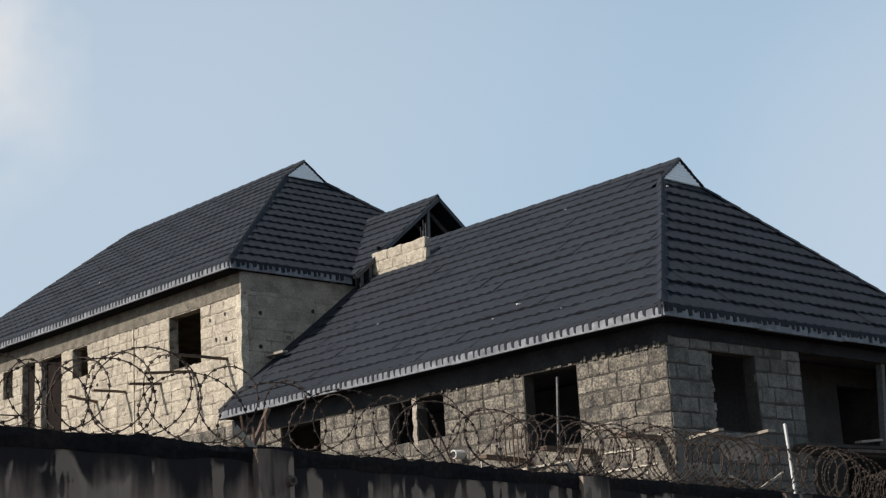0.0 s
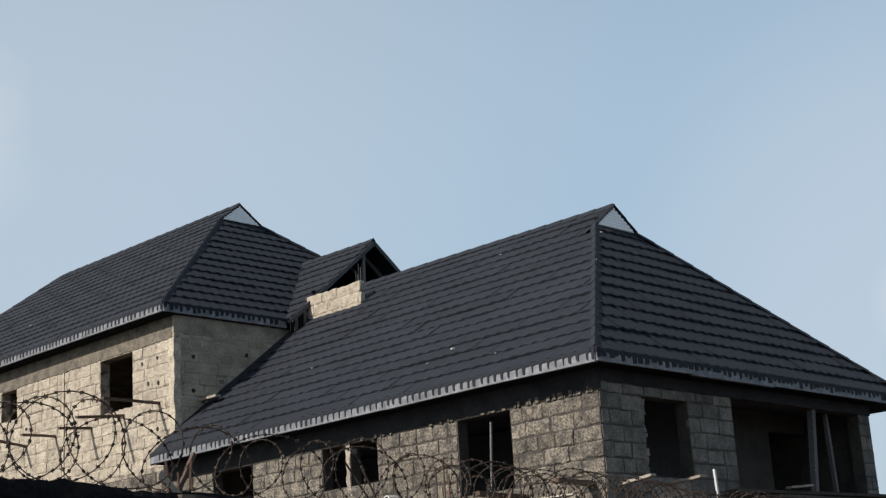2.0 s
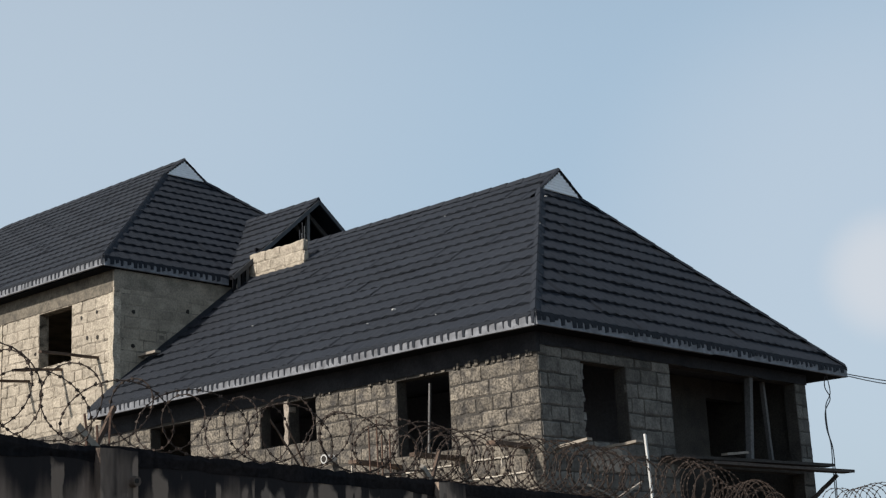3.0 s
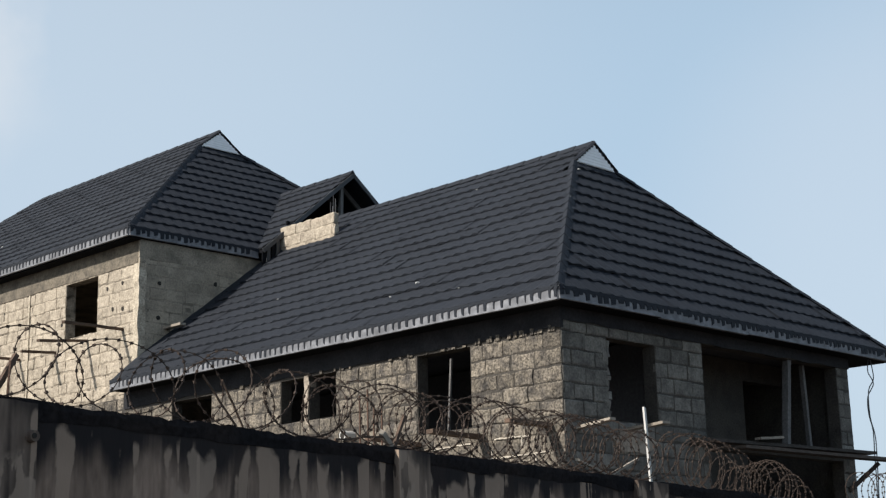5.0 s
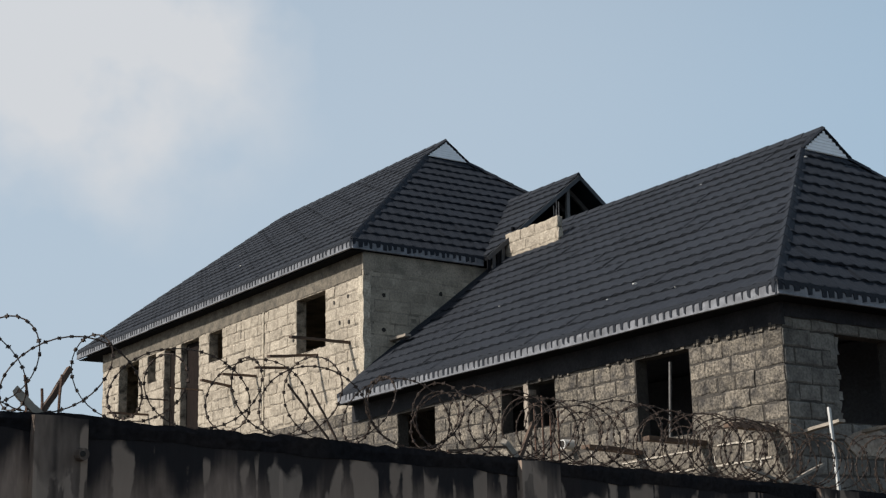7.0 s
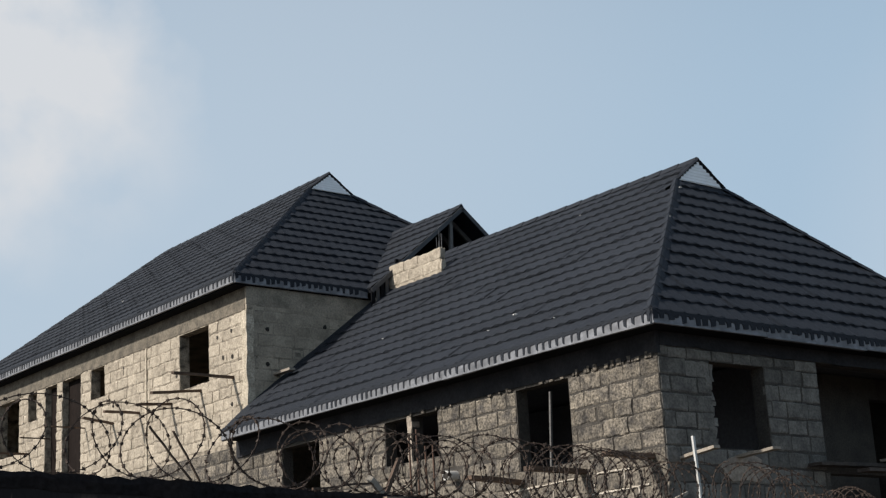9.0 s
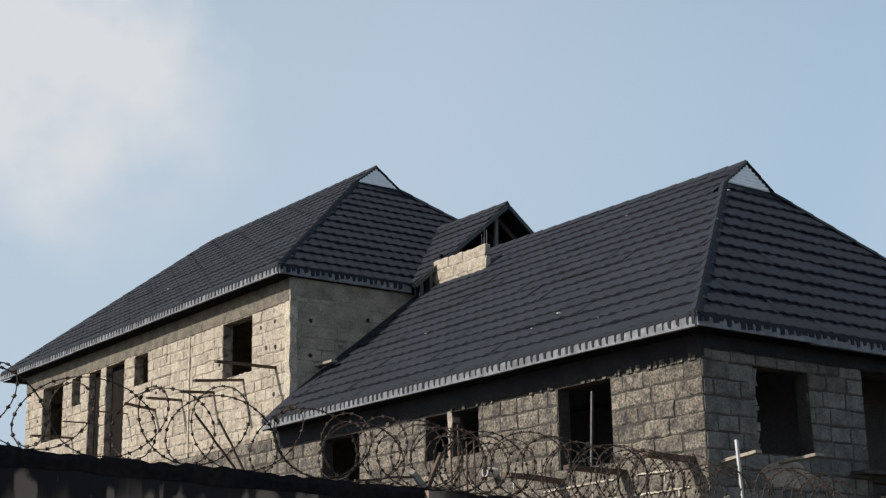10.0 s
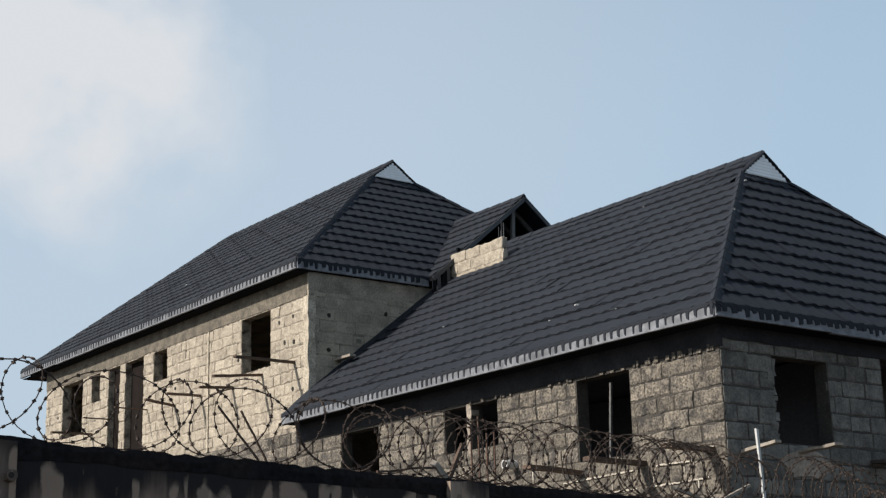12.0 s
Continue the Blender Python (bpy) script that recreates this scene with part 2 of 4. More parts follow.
    l.new(colour, b.inputs["Base Color"])
    return m


M_PLASTER = render_material("stained_render", (0.255, 0.187, 0.146), (0.110, 0.080, 0.063), 0.0, 0.615)
M_PILLAR = render_material("pillar_render", (0.17, 0.130, 0.104), (0.030, 0.024, 0.022), -0.24, 0.545, 6.0)
M_PATCH = material("thrown_mortar", (0.34, 0.288, 0.235), 0.95, (0.17, 0.142, 0.115), 22, 0.3, 0.8, stain=5, mix=0.7)
M_QUOIN = material("rough_corner_mortar", (0.47, 0.41, 0.32), 0.95, (0.22, 0.185, 0.14), 25, 0.35, 0.9, stain=5)
# Beam colour darkened to stand for the eave shadow across it.
M_BEAM_B = material("pale_ring_beam", (0.160, 0.136, 0.104), 0.92, (0.07, 0.061, 0.049), 22, 0.3, 0.6, stain=4.0, mix=0.8)
M_INSIDE = material("bare_grey_inside", (0.115, 0.115, 0.125), 0.95, (0.075, 0.075, 0.085), 20, 0.2, 0.3)
# Recess shade as a colour: solid dark pieces stand in for the openings.
M_DARK = material("dark_recess", (0.03, 0.026, 0.022), 0.95, None, 30, 0.2, 0.2)
M_WHITE = material("white_paint", (0.52, 0.515, 0.49), 0.75, (0.34, 0.325, 0.30), 20, 0.1, 0.2, stain=5)
M_DOOR = material("brown_board", (0.0135, 0.0095, 0.008), 0.9, (0.008, 0.006, 0.005), 30, 0.3, 0.4, spec=0.1, stain=3, squash=(1, 1, 0.3))
M_CABLE = material("cable_sheath", (0.05, 0.05, 0.055), 0.6, None, 30, 0.1, 0.0)
M_STEEL = material("rusty_steel", (0.11, 0.06, 0.04), 0.75, (0.06, 0.04, 0.03), 50, 0.3, 0.3, metal=0.3, stain=6)


# ---- builders ----
def link(name, bm, mat, parent=None, label=""):
    bmesh.ops.recalc_face_normals(bm, faces=bm.faces)
    me = bpy.data.meshes.new(name)
    bm.to_mesh(me)
    bm.free()
    me.materials.append(mat)
    ob = new(name, me)
    ob.parent = parent
    return tagged(ob, label)


part = link


def piece(name, me, parent, m):
    ob = new(name, me)
    ob.parent, ob.matrix_basis = parent, m
    return ob


def box(bm, a, b, m=None):
    """An axis-aligned box from corner a to corner b."""
    v = [bm.verts.new((x, y, z)) for x in (a[0], b[0]) for y in (a[1], b[1]) for z in (a[2], b[2])]
    for f in ((0, 1, 3, 2), (4, 6, 7, 5), (0, 4, 5, 1), (2, 3, 7, 6), (0, 2, 6, 4), (1, 5, 7, 3)):
        bm.faces.new([v[i] for i in f])
    if m:
        bmesh.ops.transform(bm, matrix=m, verts=v)
    return v


def bar(bm, a, b, w, h, up=(0, 0, 1)):
    """A bar of section w x h from a to b."""
    a, b = Vector(a), Vector(b)
    d = (b - a).normalized()
    s = d.cross(Vector(up))
    s = (s if s.length > 1e-3 else d.cross(Vector((1, 0, 0)))).normalized()
    u = s.cross(d)
    r = [[bm.verts.new(p + s * i * w / 2 + u * j * h / 2) for i, j in ((-1, -1), (1, -1), (1, 1), (-1, 1))] for p in (a, b)]
    for i in range(4):
        bm.faces.new((r[0][i], r[0][(i + 1) % 4], r[1][(i + 1) % 4], r[1][i]))
    bm.faces.new(r[0][::-1])
    bm.faces.new(r[1])


def on_plane(axis, at):
    """Maps (u, z, depth) of a wall to the world; depth goes into the house."""
    if axis == "x":
        return lambda u, z, w: (at + w, u, z)
    return lambda u, z, w: (u, at + w, z)


def wall_mesh(axis, at, u0, u1, z0, z1, holes, thick=0.225):
    """A solid wall with openings right through it."""
    put, bm, verts = on_plane(axis, at), bmesh.new(), {}
    us = sorted({u0, u1, *(h[0] for h in holes), *(h[1] for h in holes)})
    zs = sorted({z0, z1, *(h[2] for h in holes), *(h[3] for h in holes)})
    us, zs = [u for u in us if u0 <= u <= u1], [z for z in zs if z0 <= z <= z1]

    def solid(i, j):
        if not (0 <= i < len(us) - 1 and 0 <= j < len(zs) - 1):
            return False
        u, z = (us[i] + us[i + 1]) / 2, (zs[j] + zs[j + 1]) / 2
        return not any(h[0] < u < h[1] and h[2] < z < h[3] for h in holes)

    def v(i, j, w):
        if (i, j, w) not in verts:
            verts[i, j, w] = bm.verts.new(put(us[i], zs[j], w))
        return verts[i, j, w]

    for i in range(len(us) - 1):
        for j in range(len(zs) - 1):
            if not solid(i, j):
                continue
            for w in (0, thick):
                bm.faces.new((v(i, j, w), v(i + 1, j, w), v(i + 1, j + 1, w), v(i, j + 1, w)))
            for di, dj, a, b in ((-1, 0, (i, j), (i, j + 1)), (1, 0, (i + 1, j), (i + 1, j + 1)), (0, -1, (i, j), (i + 1, j)), (0, 1, (i, j + 1), (i + 1, j + 1))):
                if not solid(i + di, j + dj):
                    bm.faces.new((v(*a, 0), v(*b, 0), v(*b, thick), v(*a, thick)))
    return bm


BLOCKS = {}


def block_mesh(length, height, kind, mat, rough):
    """A block face with worn, uneven edges: its front stands at depth 0, and it goes 5 cm into the wall."""
    key = (round(length, 2), round(height, 3), kind, mat.name)
    if key not in BLOCKS:
        rng = random.Random(str(key))
        bm = bmesh.new()
        c, (l, h) = 0.012 + rough * 0.6, (key[0], height)

        def j(s=1.0):
            return rng.uniform(-rough, rough) * s

        n = 4
        rim = [(l * k / n, 0) for k in range(n)] + [(l, h * k / 2) for k in range(2)] + [(l - l * k / n, h) for k in range(n)] + [(0, h - h * k / 2) for k in range(2)]
        outer = [(u + j(), z + j()) for u, z in rim]
        inner = [(u + (c if u < l / 2 else -c) * (1 if u in (0, l) else 0.3) + j(0.6), z + (c if z < h / 2 else -c if z > h / 2 else 0) + j(0.6)) for u, z in outer]
        rows = [[bm.verts.new((u, w, z)) for u, z in ring] for ring, w in ((outer, 0.045), (outer, 0.010), (inner, j(0.3)))]
        for a, b in zip(rows, rows[1:]):
            for k in range(len(a)):
                bm.faces.new((a[k], a[(k + 1) % len(a)], b[(k + 1) % len(a)], b[k]))
        mid = bm.verts.new((l / 2 + j(3), j(0.5), h / 2 + j(2)))
        for k in range(len(rim)):
            bm.faces.new((rows[2][k], rows[2][(k + 1) % len(rim)], mid))
        bmesh.ops.recalc_face_normals(bm, faces=bm.faces)
        me = bpy.data.meshes.new("block")
        bm.to_mesh(me)
        bm.free()
        me.materials.append(mat)
        BLOCKS[key] = me
    return BLOCKS[key]


def blocks(parent, axis, at, u0, u1, z0, z1, course, holes, mat, rough, proud=0.012, seed=1, length=0.45, gap=0.022):
    """Courses of blocks in running bond, laid over the face of a wall, between its openings."""
    rng = random.Random(seed)
    k, z = 0, z0
    while z < z1 - 0.05:
        h = min(course, z1 - z)
        cuts = [(h_[0], h_[1]) for h_ in holes if min(h_[3], z + h) - max(h_[2], z) > 0.4 * h]
        runs, a = [], u0
        for c in sorted(cuts):
            runs.append((a, c[0]))
            a = max(a, c[1])
        runs.append((a, u1))
        for a, b in runs:
            if b - a < 0.06:
                continue
            steps = np.cumsum([0.0] + [length * rng.choice((0.72, 0.95, 1.0, 1.0, 1.05)) for _ in range(int((u1 - u0) / length * 1.4) + 3)])
            joints = [u for u in u0 - (k % 2) * length / 2 + rng.uniform(-0.08, 0.08) + steps if a + 0.09 < u < b - 0.09]
            edges = [a, *(u + rng.uniform(-0.05, 0.05) for u in joints), b]
            for p, q in zip(edges, edges[1:]):
                g = gap * rng.uniform(0.35, 1.7)
                l = round(q - p - g, 2)
                if l < 0.04:
                    continue
                me = block_mesh(l, round(h - g, 3), rng.randrange(3), mat, rough)
                w = -proud * rng.uniform(0.35, 1.25)
                zz = z + g / 2 + rng.uniform(-0.006, 0.006)
                if axis == "x":
                    m = Matrix.Translation((at + w, q - g / 2, zz)) @ pose(0, 0, 0, rng.uniform(-0.5, 0.5), 0, -90)
                else:
                    m = Matrix.Translation((p + g / 2, at + w, zz)) @ pose(0, 0, 0, 0, rng.uniform(-0.5, 0.5), 0)
                piece("block", me, parent, m)
        z, k = z + course, k + 1


# ---- roofs ----
COURSE, PANEL = 0.37, 1.33


def slab(points, thick, lift=0.0):
    """A plate under a roof plane: its top follows the points."""
    bm = bmesh.new()
    top = [bm.verts.new(Vector(p) + Vector((0, 0, lift))) for p in points]
    low = [bm.verts.new(Vector(p) + Vector((0, 0, lift - thick))) for p in points]
    bm.faces.new(top)
    bm.faces.new(low[::-1])
    for k in range(len(points)):
        bm.faces.new((top[k], low[k], low[(k + 1) % len(points)], top[(k + 1) % len(points)]))
    return bm


def tile_bm(u0, v0, length, seed):
    """One pressed panel: shallow pans along its length and a stepped nose at its lower edge."""
    rng = random.Random(seed)
    bm, n = bmesh.new(), 15
    rows = []
    for v, h in ((COURSE + 0.02, 0.004), (0.03, 0.040), (0.0, 0.036), (-0.004, 0.000)):
        row = []
        for k in range(n + 1):
            wave = (0.0, 0.009, -0.010)[k % 3] * (1 if h > 0.01 else 0.5)
            row.append(bm.verts.new((u0 + length * k / n, v0 + v + (wave * 1.2 if v < 0.1 else 0), h + wave + rng.uniform(-0.004, 0.004))))
        rows.append(row)
    for a, b in zip(rows, rows[1:]):
        for k in range(n):
            bm.faces.new((a[k], b[k], b[k + 1], a[k + 1]))
    return bm


def slope(name, parent, points, eave, tiles=True, seed=1, label=""):
    """A roof plane from its outline; eave: the two outline points of its lower edge."""
    pts = [Vector(p) for p in points]
    deck = part(name, slab(pts, 0.06, -0.012), M_DECK, parent, label)
    if not tiles:
        deck.data.materials[0] = M_TILE
        return deck
    o, e = pts[eave[0]], pts[eave[1]]
    u = (e - o).normalized()
    far = max(pts, key=lambda p: p.z)
    v = far - o
    v = (v - u * v.dot(u)).normalized()
    n = u.cross(v)
    if n.z < 0:
        n = -n
    frame_m = Matrix((u, v, u.cross(v))).transposed().to_4x4()
    frame_m.translation = o
    flip = -1 if u.cross(v).z < 0 else 1
    flat = [((p - o).dot(u), (p - o).dot(v)) for p in pts]
    cu, cv = sum(p[0] for p in flat) / len(flat), sum(p[1] for p in flat) / len(flat)
    edges = []
    for (a, b), (c, d) in zip(flat, flat[1:] + flat[:1]):
        nx, ny = d - b, a - c
        if nx * (cu - a) + ny * (cv - b) > 0:
            nx, ny = -nx, -ny
        if abs(b) < 0.01 and abs(d) < 0.01:
            continue
        edges.append((Vector((a, b, 0)), Vector((nx, ny, 0)).normalized(), min(b, d), max(b, d)))
    rng = random.Random(seed)
    lo, hi = min(p[0] for p in flat), max(p[0] for p in flat)
    shared = []
    for s in range(4):
        bm = tile_bm(0, 0, PANEL + 0.035, s)
        if flip < 0:
            for w in bm.verts:
                w.co.z = -w.co.z
        bmesh.ops.recalc_face_normals(bm, faces=bm.faces)
        me = bpy.data.meshes.new("tile")
        bm.to_mesh(me)
        bm.free()
        me.materials.append(M_TILE)
        shared.append(me)
    rows = math.ceil(max(p[1] for p in flat) / COURSE)
    for r in range(rows):
        v0 = r * COURSE
        u0 = lo - PANEL + (r * 0.47 % 1) * PANEL
        while u0 < hi:
            corners = [Vector((u0 + a, v0 + b, 0)) for a in (0, PANEL) for b in (0, COURSE)]
            mid = v0 + COURSE / 2
            cuts = [(p, q) for p, q, low_v, high_v in edges if high_v - low_v < 0.05 or low_v - 0.2 < mid < high_v + 0.2]
            away = [max((c - p).dot(q) for c in corners) for p, q in cuts]
            near = [min((c - p).dot(q) for c in corners) for p, q in cuts]
            sink = rng.uniform(-0.010, 0.004)
            if max(near) < 0:
                if max(away) <= 0.005:
                    me, m = rng.choice(shared), Matrix.Translation((u0, v0, sink)) @ pose(0, 0, 0, 0, 0, rng.uniform(-0.15, 0.15))
                else:
                    bm = tile_bm(u0, v0, PANEL + 0.035, r)
                    if flip < 0:
                        for w in bm.verts:
                            w.co.z = -w.co.z
                    for p, q in cuts:
                        bmesh.ops.bisect_plane(bm, geom=bm.verts[:] + bm.edges[:] + bm.faces[:], plane_co=p, plane_no=q, clear_outer=True)
                    if not bm.faces:
                        bm.free()
                        u0 += PANEL
                        continue
                    bmesh.ops.recalc_face_normals(bm, faces=bm.faces)
                    me, m = bpy.data.meshes.new("tile"), Matrix.Translation((0, 0, sink))
                    bm.to_mesh(me)
                    bm.free()
                    me.materials.append(M_TILE)
                piece("tile", me, deck, frame_m @ m)
            u0 += PANEL
    return deck


def caps(parent, a, b, left, right, name="ridge_cap", wide=0.12):
    """Folded cap pieces along a ridge or hip; left and right: directions down the two slopes."""
    a, b = Vector(a), Vector(b)
    d = (b - a).normalized()
    left, right = Vector(left).normalized() * wide, Vector(right).normalized() * wide
    up = Vector((0, 0, 0.042))
    count = max(1, round((b - a).length / 0.42))
    step = (b - a) / count
    for k in range(count):
        bm = bmesh.new()
        p, q = a + step * k, a + step * (k + 1.04)
        rings = []
        for c, lift in ((p, 0.014), (q, 0.0)):
            z = Vector((0, 0, lift))
            rings.append([bm.verts.new(c + o + up + z) for o in (left - up * 0.2, left * 0.35 + up * 0.55, up * 0.7, right * 0.35 + up * 0.55, right - up * 0.2, -up)])
        for i in range(6):
            bm.faces.new((rings[0][i], rings[0][(i + 1) % 6], rings[1][(i + 1) % 6], rings[1][i]))
        bm.faces.new(rings[0][::-1])
        bm.faces.new(rings[1])
        part(name, bm, M_TILE, parent)


def profile(bm, a, b, across, points):
    """A closed profile of (across, up) points, drawn from a to b."""
    across = Vector(across)
    rings = [[bm.verts.new(Vector(p) + across * i + Vector((0, 0, j))) for i, j in points] for p in (a, b)]
    n = len(points)
    for k in range(n):
        bm.faces.new((rings[0][k], rings[0][(k + 1) % n], rings[1][(k + 1) % n], rings[1][k]))
    bm.faces.new(rings[0][::-1])
    bm.faces.new(rings[1])


def fascia(parent, a, b, out, height=0.165, seed=1, wide=(0.026, 0.066), deep=(0.128, 0.156)):
    """Lengths of pale metal fascia, and the dark toothed drip edge of the lowest tiles hanging over its top."""
    a, b, out = Vector(a), Vector(b), Vector(out)
    rng = random.Random(seed)
    d, length = (b - a).normalized(), (b - a).length
    n = max(1, round(length / 2.4))
    for k in range(n):
        bm = bmesh.new()
        p, q = a + d * (length * k / n), a + d * (length * (k + 1) / n - 0.004)
        sag, sag_end = Vector((0, 0, rng.uniform(-0.010, 0.006))), Vector((0, 0, rng.uniform(-0.014, 0.006)))
        profile(bm, p + sag, q + sag_end, out, ((-0.03, 0.02), (0.022, 0.02), (0.022, 0.03 - height), (0.034, 0.024 - height), (0.034, -height), (-0.03, -height)))
        part("fascia", bm, M_FASCIA, parent, "pale grey metal fascia board")
    bm, t, cols = bmesh.new(), 0.0, []
    while t < length - 0.25:
        w, h = rng.uniform(*wide), rng.uniform(*deep)
        cols += [(t - 0.006, 0.026), (t + 0.004, 0.05), (t + 0.009, h), (t + w - 0.007, h * rng.uniform(0.75, 1)), (t + w, 0.016)]
        t += 0.145 + rng.uniform(-0.03, 0.03)
    cols.append((length, 0.05))
    rows = [[bm.verts.new(a + d * t + out * o + Vector((0, 0, 0.028 if top else -h))) for t, h in cols] for o, top in ((0.032, 1), (0.032, 0), (0.018, 0), (0.018, 1))]
    for r in range(4):
        lo, hi = rows[r], rows[(r + 1) % 4]
        for k in range(len(cols) - 1):
            bm.faces.new((lo[k], lo[k + 1], hi[k + 1], hi[k]))
    part("drip_edge", bm, M_TILE, parent, "dark toothed drip edge")


# ---- ground ----
bm = bmesh.new()
bmesh.ops.create_grid(bm, x_segments=60, y_segments=60, size=1500)
tagged(link("ground", bm, M_EARTH), "bare reddish earth around the building site", "ground", kind="structure")

# ---- boundary wall ----
def wall_y(x):
    return -7.2 + 0.13 * (x + 12.25)


def wall_top(x):
    return 2.325 - 0.0155 * (max(x, -20) + 12.5)


def strip(xs, rings, mat, name, parent=None, label=""):
    """A long body along the boundary wall; rings: a function of x that gives its section."""
    bm = bmesh.new()
    rows = [[bm.verts.new(p) for p in rings(x)] for x in xs]
    n = len(rows[0])
    for r, q in zip(rows, rows[1:]):
        for k in range(n):
            bm.faces.new((r[k], r[(k + 1) % n], q[(k + 1) % n], q[k]))
    bm.faces.new(rows[0])
    bm.faces.new(rows[-1][::-1])
    return link(name, bm, mat, parent, label)


def body(x):
    y, z = wall_y(x), wall_top(x) - 0.07
    return [(x, y, -0.3), (x, y + noise.noise((x, 0, 3)) * 0.006, z * 0.6), (x, y + noise.noise((x * 2, 5, 3)) * 0.006, z), (x, y + 0.2, z), (x, y + 0.2, -0.3)]


def coping(x):
    y, z = wall_y(x), wall_top(x)
    j = [noise.noise((x * 2.3, k * 7.0, 0)) for k in range(5)]
    z += 0.030 * max(0, noise.noise((x * 1.1, 31.0, 0)) - 0.08) + 0.016 * max(0, noise.noise((x * 5.0, 13.0, 0)))
    return [(x, y - 0.004 + j[0] * 0.008, z - 0.085 + j[1] * 0.030), (x, y - 0.012 + j[2] * 0.012, z - 0.03 + j[3] * 0.016), (x, y - 0.004 + j[0] * 0.01, z + j[4] * 0.016 + 0.012 * noise.noise((x * 14.0, 3.0, 1.0))), (x, y + 0.22, z + j[1] * 0.014), (x, y + 0.23, z - 0.10)]


boundary = tagged(strip(np.arange(-26, 8.1, 0.5), body, M_PLASTER, "perimeter_wall"), "tall rendered boundary wall streaked with black mould", "wall", kind="structure")
strip(np.arange(-26, 8.05, 0.03), coping, M_COPING, "coping", boundary, "black mouldy coping")
PILLARS = [(-18.2, 0.26), (-15.35, 0.26), (-12.49, 0.25), (-9.61, 0.30), (-6.75, 0.45), (-3.9, 0.3), (-1.0, 0.3)]
for px, pw in PILLARS:
    strip(np.linspace(px - pw / 2, px + pw / 2, 5), lambda x: [(x, wall_y(x) - 0.055 + noise.noise((x * 9, 1, 1)) * 0.008, -0.3), (x, wall_y(x) - 0.055 + noise.noise((x * 9, 4, 1)) * 0.01, 1.2), (x, wall_y(x) - 0.05, wall_top(x) - 0.012 + noise.noise((x * 20, 2, 2)) * 0.02), (x, wall_y(x) + 0.25, wall_top(x) + 0.01), (x, wall_y(x) + 0.25, -0.3)], M_PILLAR, "pillar", boundary, "patchy grey rendered pillar")
# the round stub of a pipe in one pillar
bm = bmesh.new()
bmesh.ops.create_cone(bm, cap_ends=True, segments=14, radius1=0.032, radius2=0.026, depth=0.05, matrix=pose(-12.40, wall_y(-12.40) - 0.06, 2.155, 90, 0, 7))
stub = link("pipe_stub", bm, M_PILLAR, boundary, "grey mortar ring of a pipe stub")
bm = bmesh.new()
bmesh.ops.create_cone(bm, cap_ends=True, segments=12, radius1=0.013, radius2=0.013, depth=0.004, matrix=pose(-12.403, wall_y(-12.403) - 0.088, 2.155, 90, 0, 7))
link("pipe_bore", bm, M_DARK, stub, "dark disc drawn as the bore")

# ---- the unfinished house ----
house = tagged(new("house"), "unfinished sandcrete block house with a new charcoal tile roof", "house")

XB, YB = 0.263, 10.849
ZA, ZB = 5.425, 8.47
A_HOLES_X = [(8.11, 9.3, 3.88, 5.08), (5.55, 6.17, 4.36, 5.08), (4.77, 5.44, 4.36, 5.08), (1.755, 2.885, 3.88, 5.08)]
A_HOLES_Y = [(1.02, 2.17, 3.88, 5.08), (3.39, 7.40, 3.78, 5.24), (3.45, 7.40, 1.9, 3.60)]
B_HOLES_X = [(21.61, 22.86, 6.615, 7.995), (20.58, 21.08, 7.305, 7.995), (19.44, 20.08, 5.62, 7.995), (18.15, 19.13, 5.62, 7.995), (16.93, 17.62, 7.305, 7.995), (12.315, 13.507, 6.845, 7.995)]


def old_wall(axis, u0, u1, holes, label, low_mat):
    """Weathered walls, the lowest courses jointed with another mortar."""
    cut = 3.76
    low = [h for h in holes if h[2] < cut]
    part("wall", wall_mesh(axis, 0, u0, u1, 0, cut, low), low_mat, house, "lower courses of the block wall")
    w = part("wall", wall_mesh(axis, 0, u0, u1, cut, ZA, holes), M_MORTAR_A, house, label)
    return w


wall = old_wall("x", 0, 10.9, A_HOLES_X, "weathered grey-brown block wall with window openings", M_MORTAR_LOW)
wall_shade = old_wall("y", 0.225, 7.8, A_HOLES_Y, "old block wall with a broken window opening", M_MORTAR_A)
part("wall", wall_mesh("x", 7.575, 0.225, 10.9, 0, ZA, []), M_MORTAR_A, house)
wall_pale = part("wall", wall_mesh("x", XB, YB, 23.95, 5.4, ZB, B_HOLES_X), M_MORTAR_B, house, "sunlit pale block wall with door and window openings")
wall_low = part("wall", wall_mesh("x", XB, YB, 23.95, 0, 5.4, []), M_MORTAR_A, house, "older darker block wall of the storey below")
wall_side = part("wall", wall_mesh("y", YB, XB + 0.225, 9.8, 0, ZB, []), M_MORTAR_SIDE, house, "side block wall with smeared joints, its shade put into the colour")
part("wall", wall_mesh("y", 23.725, XB + 0.225, 9.8, 0, ZB, []), M_MORTAR_B, house)
part("wall", wall_mesh("x", 9.575, YB + 0.225, 23.725, 0, ZB, []), M_MORTAR_B, house)


def plate(name, a, b, mat, label=""):
    bm = bmesh.new()
    box(bm, a, b)
    return part(name, bm, mat, house, label)


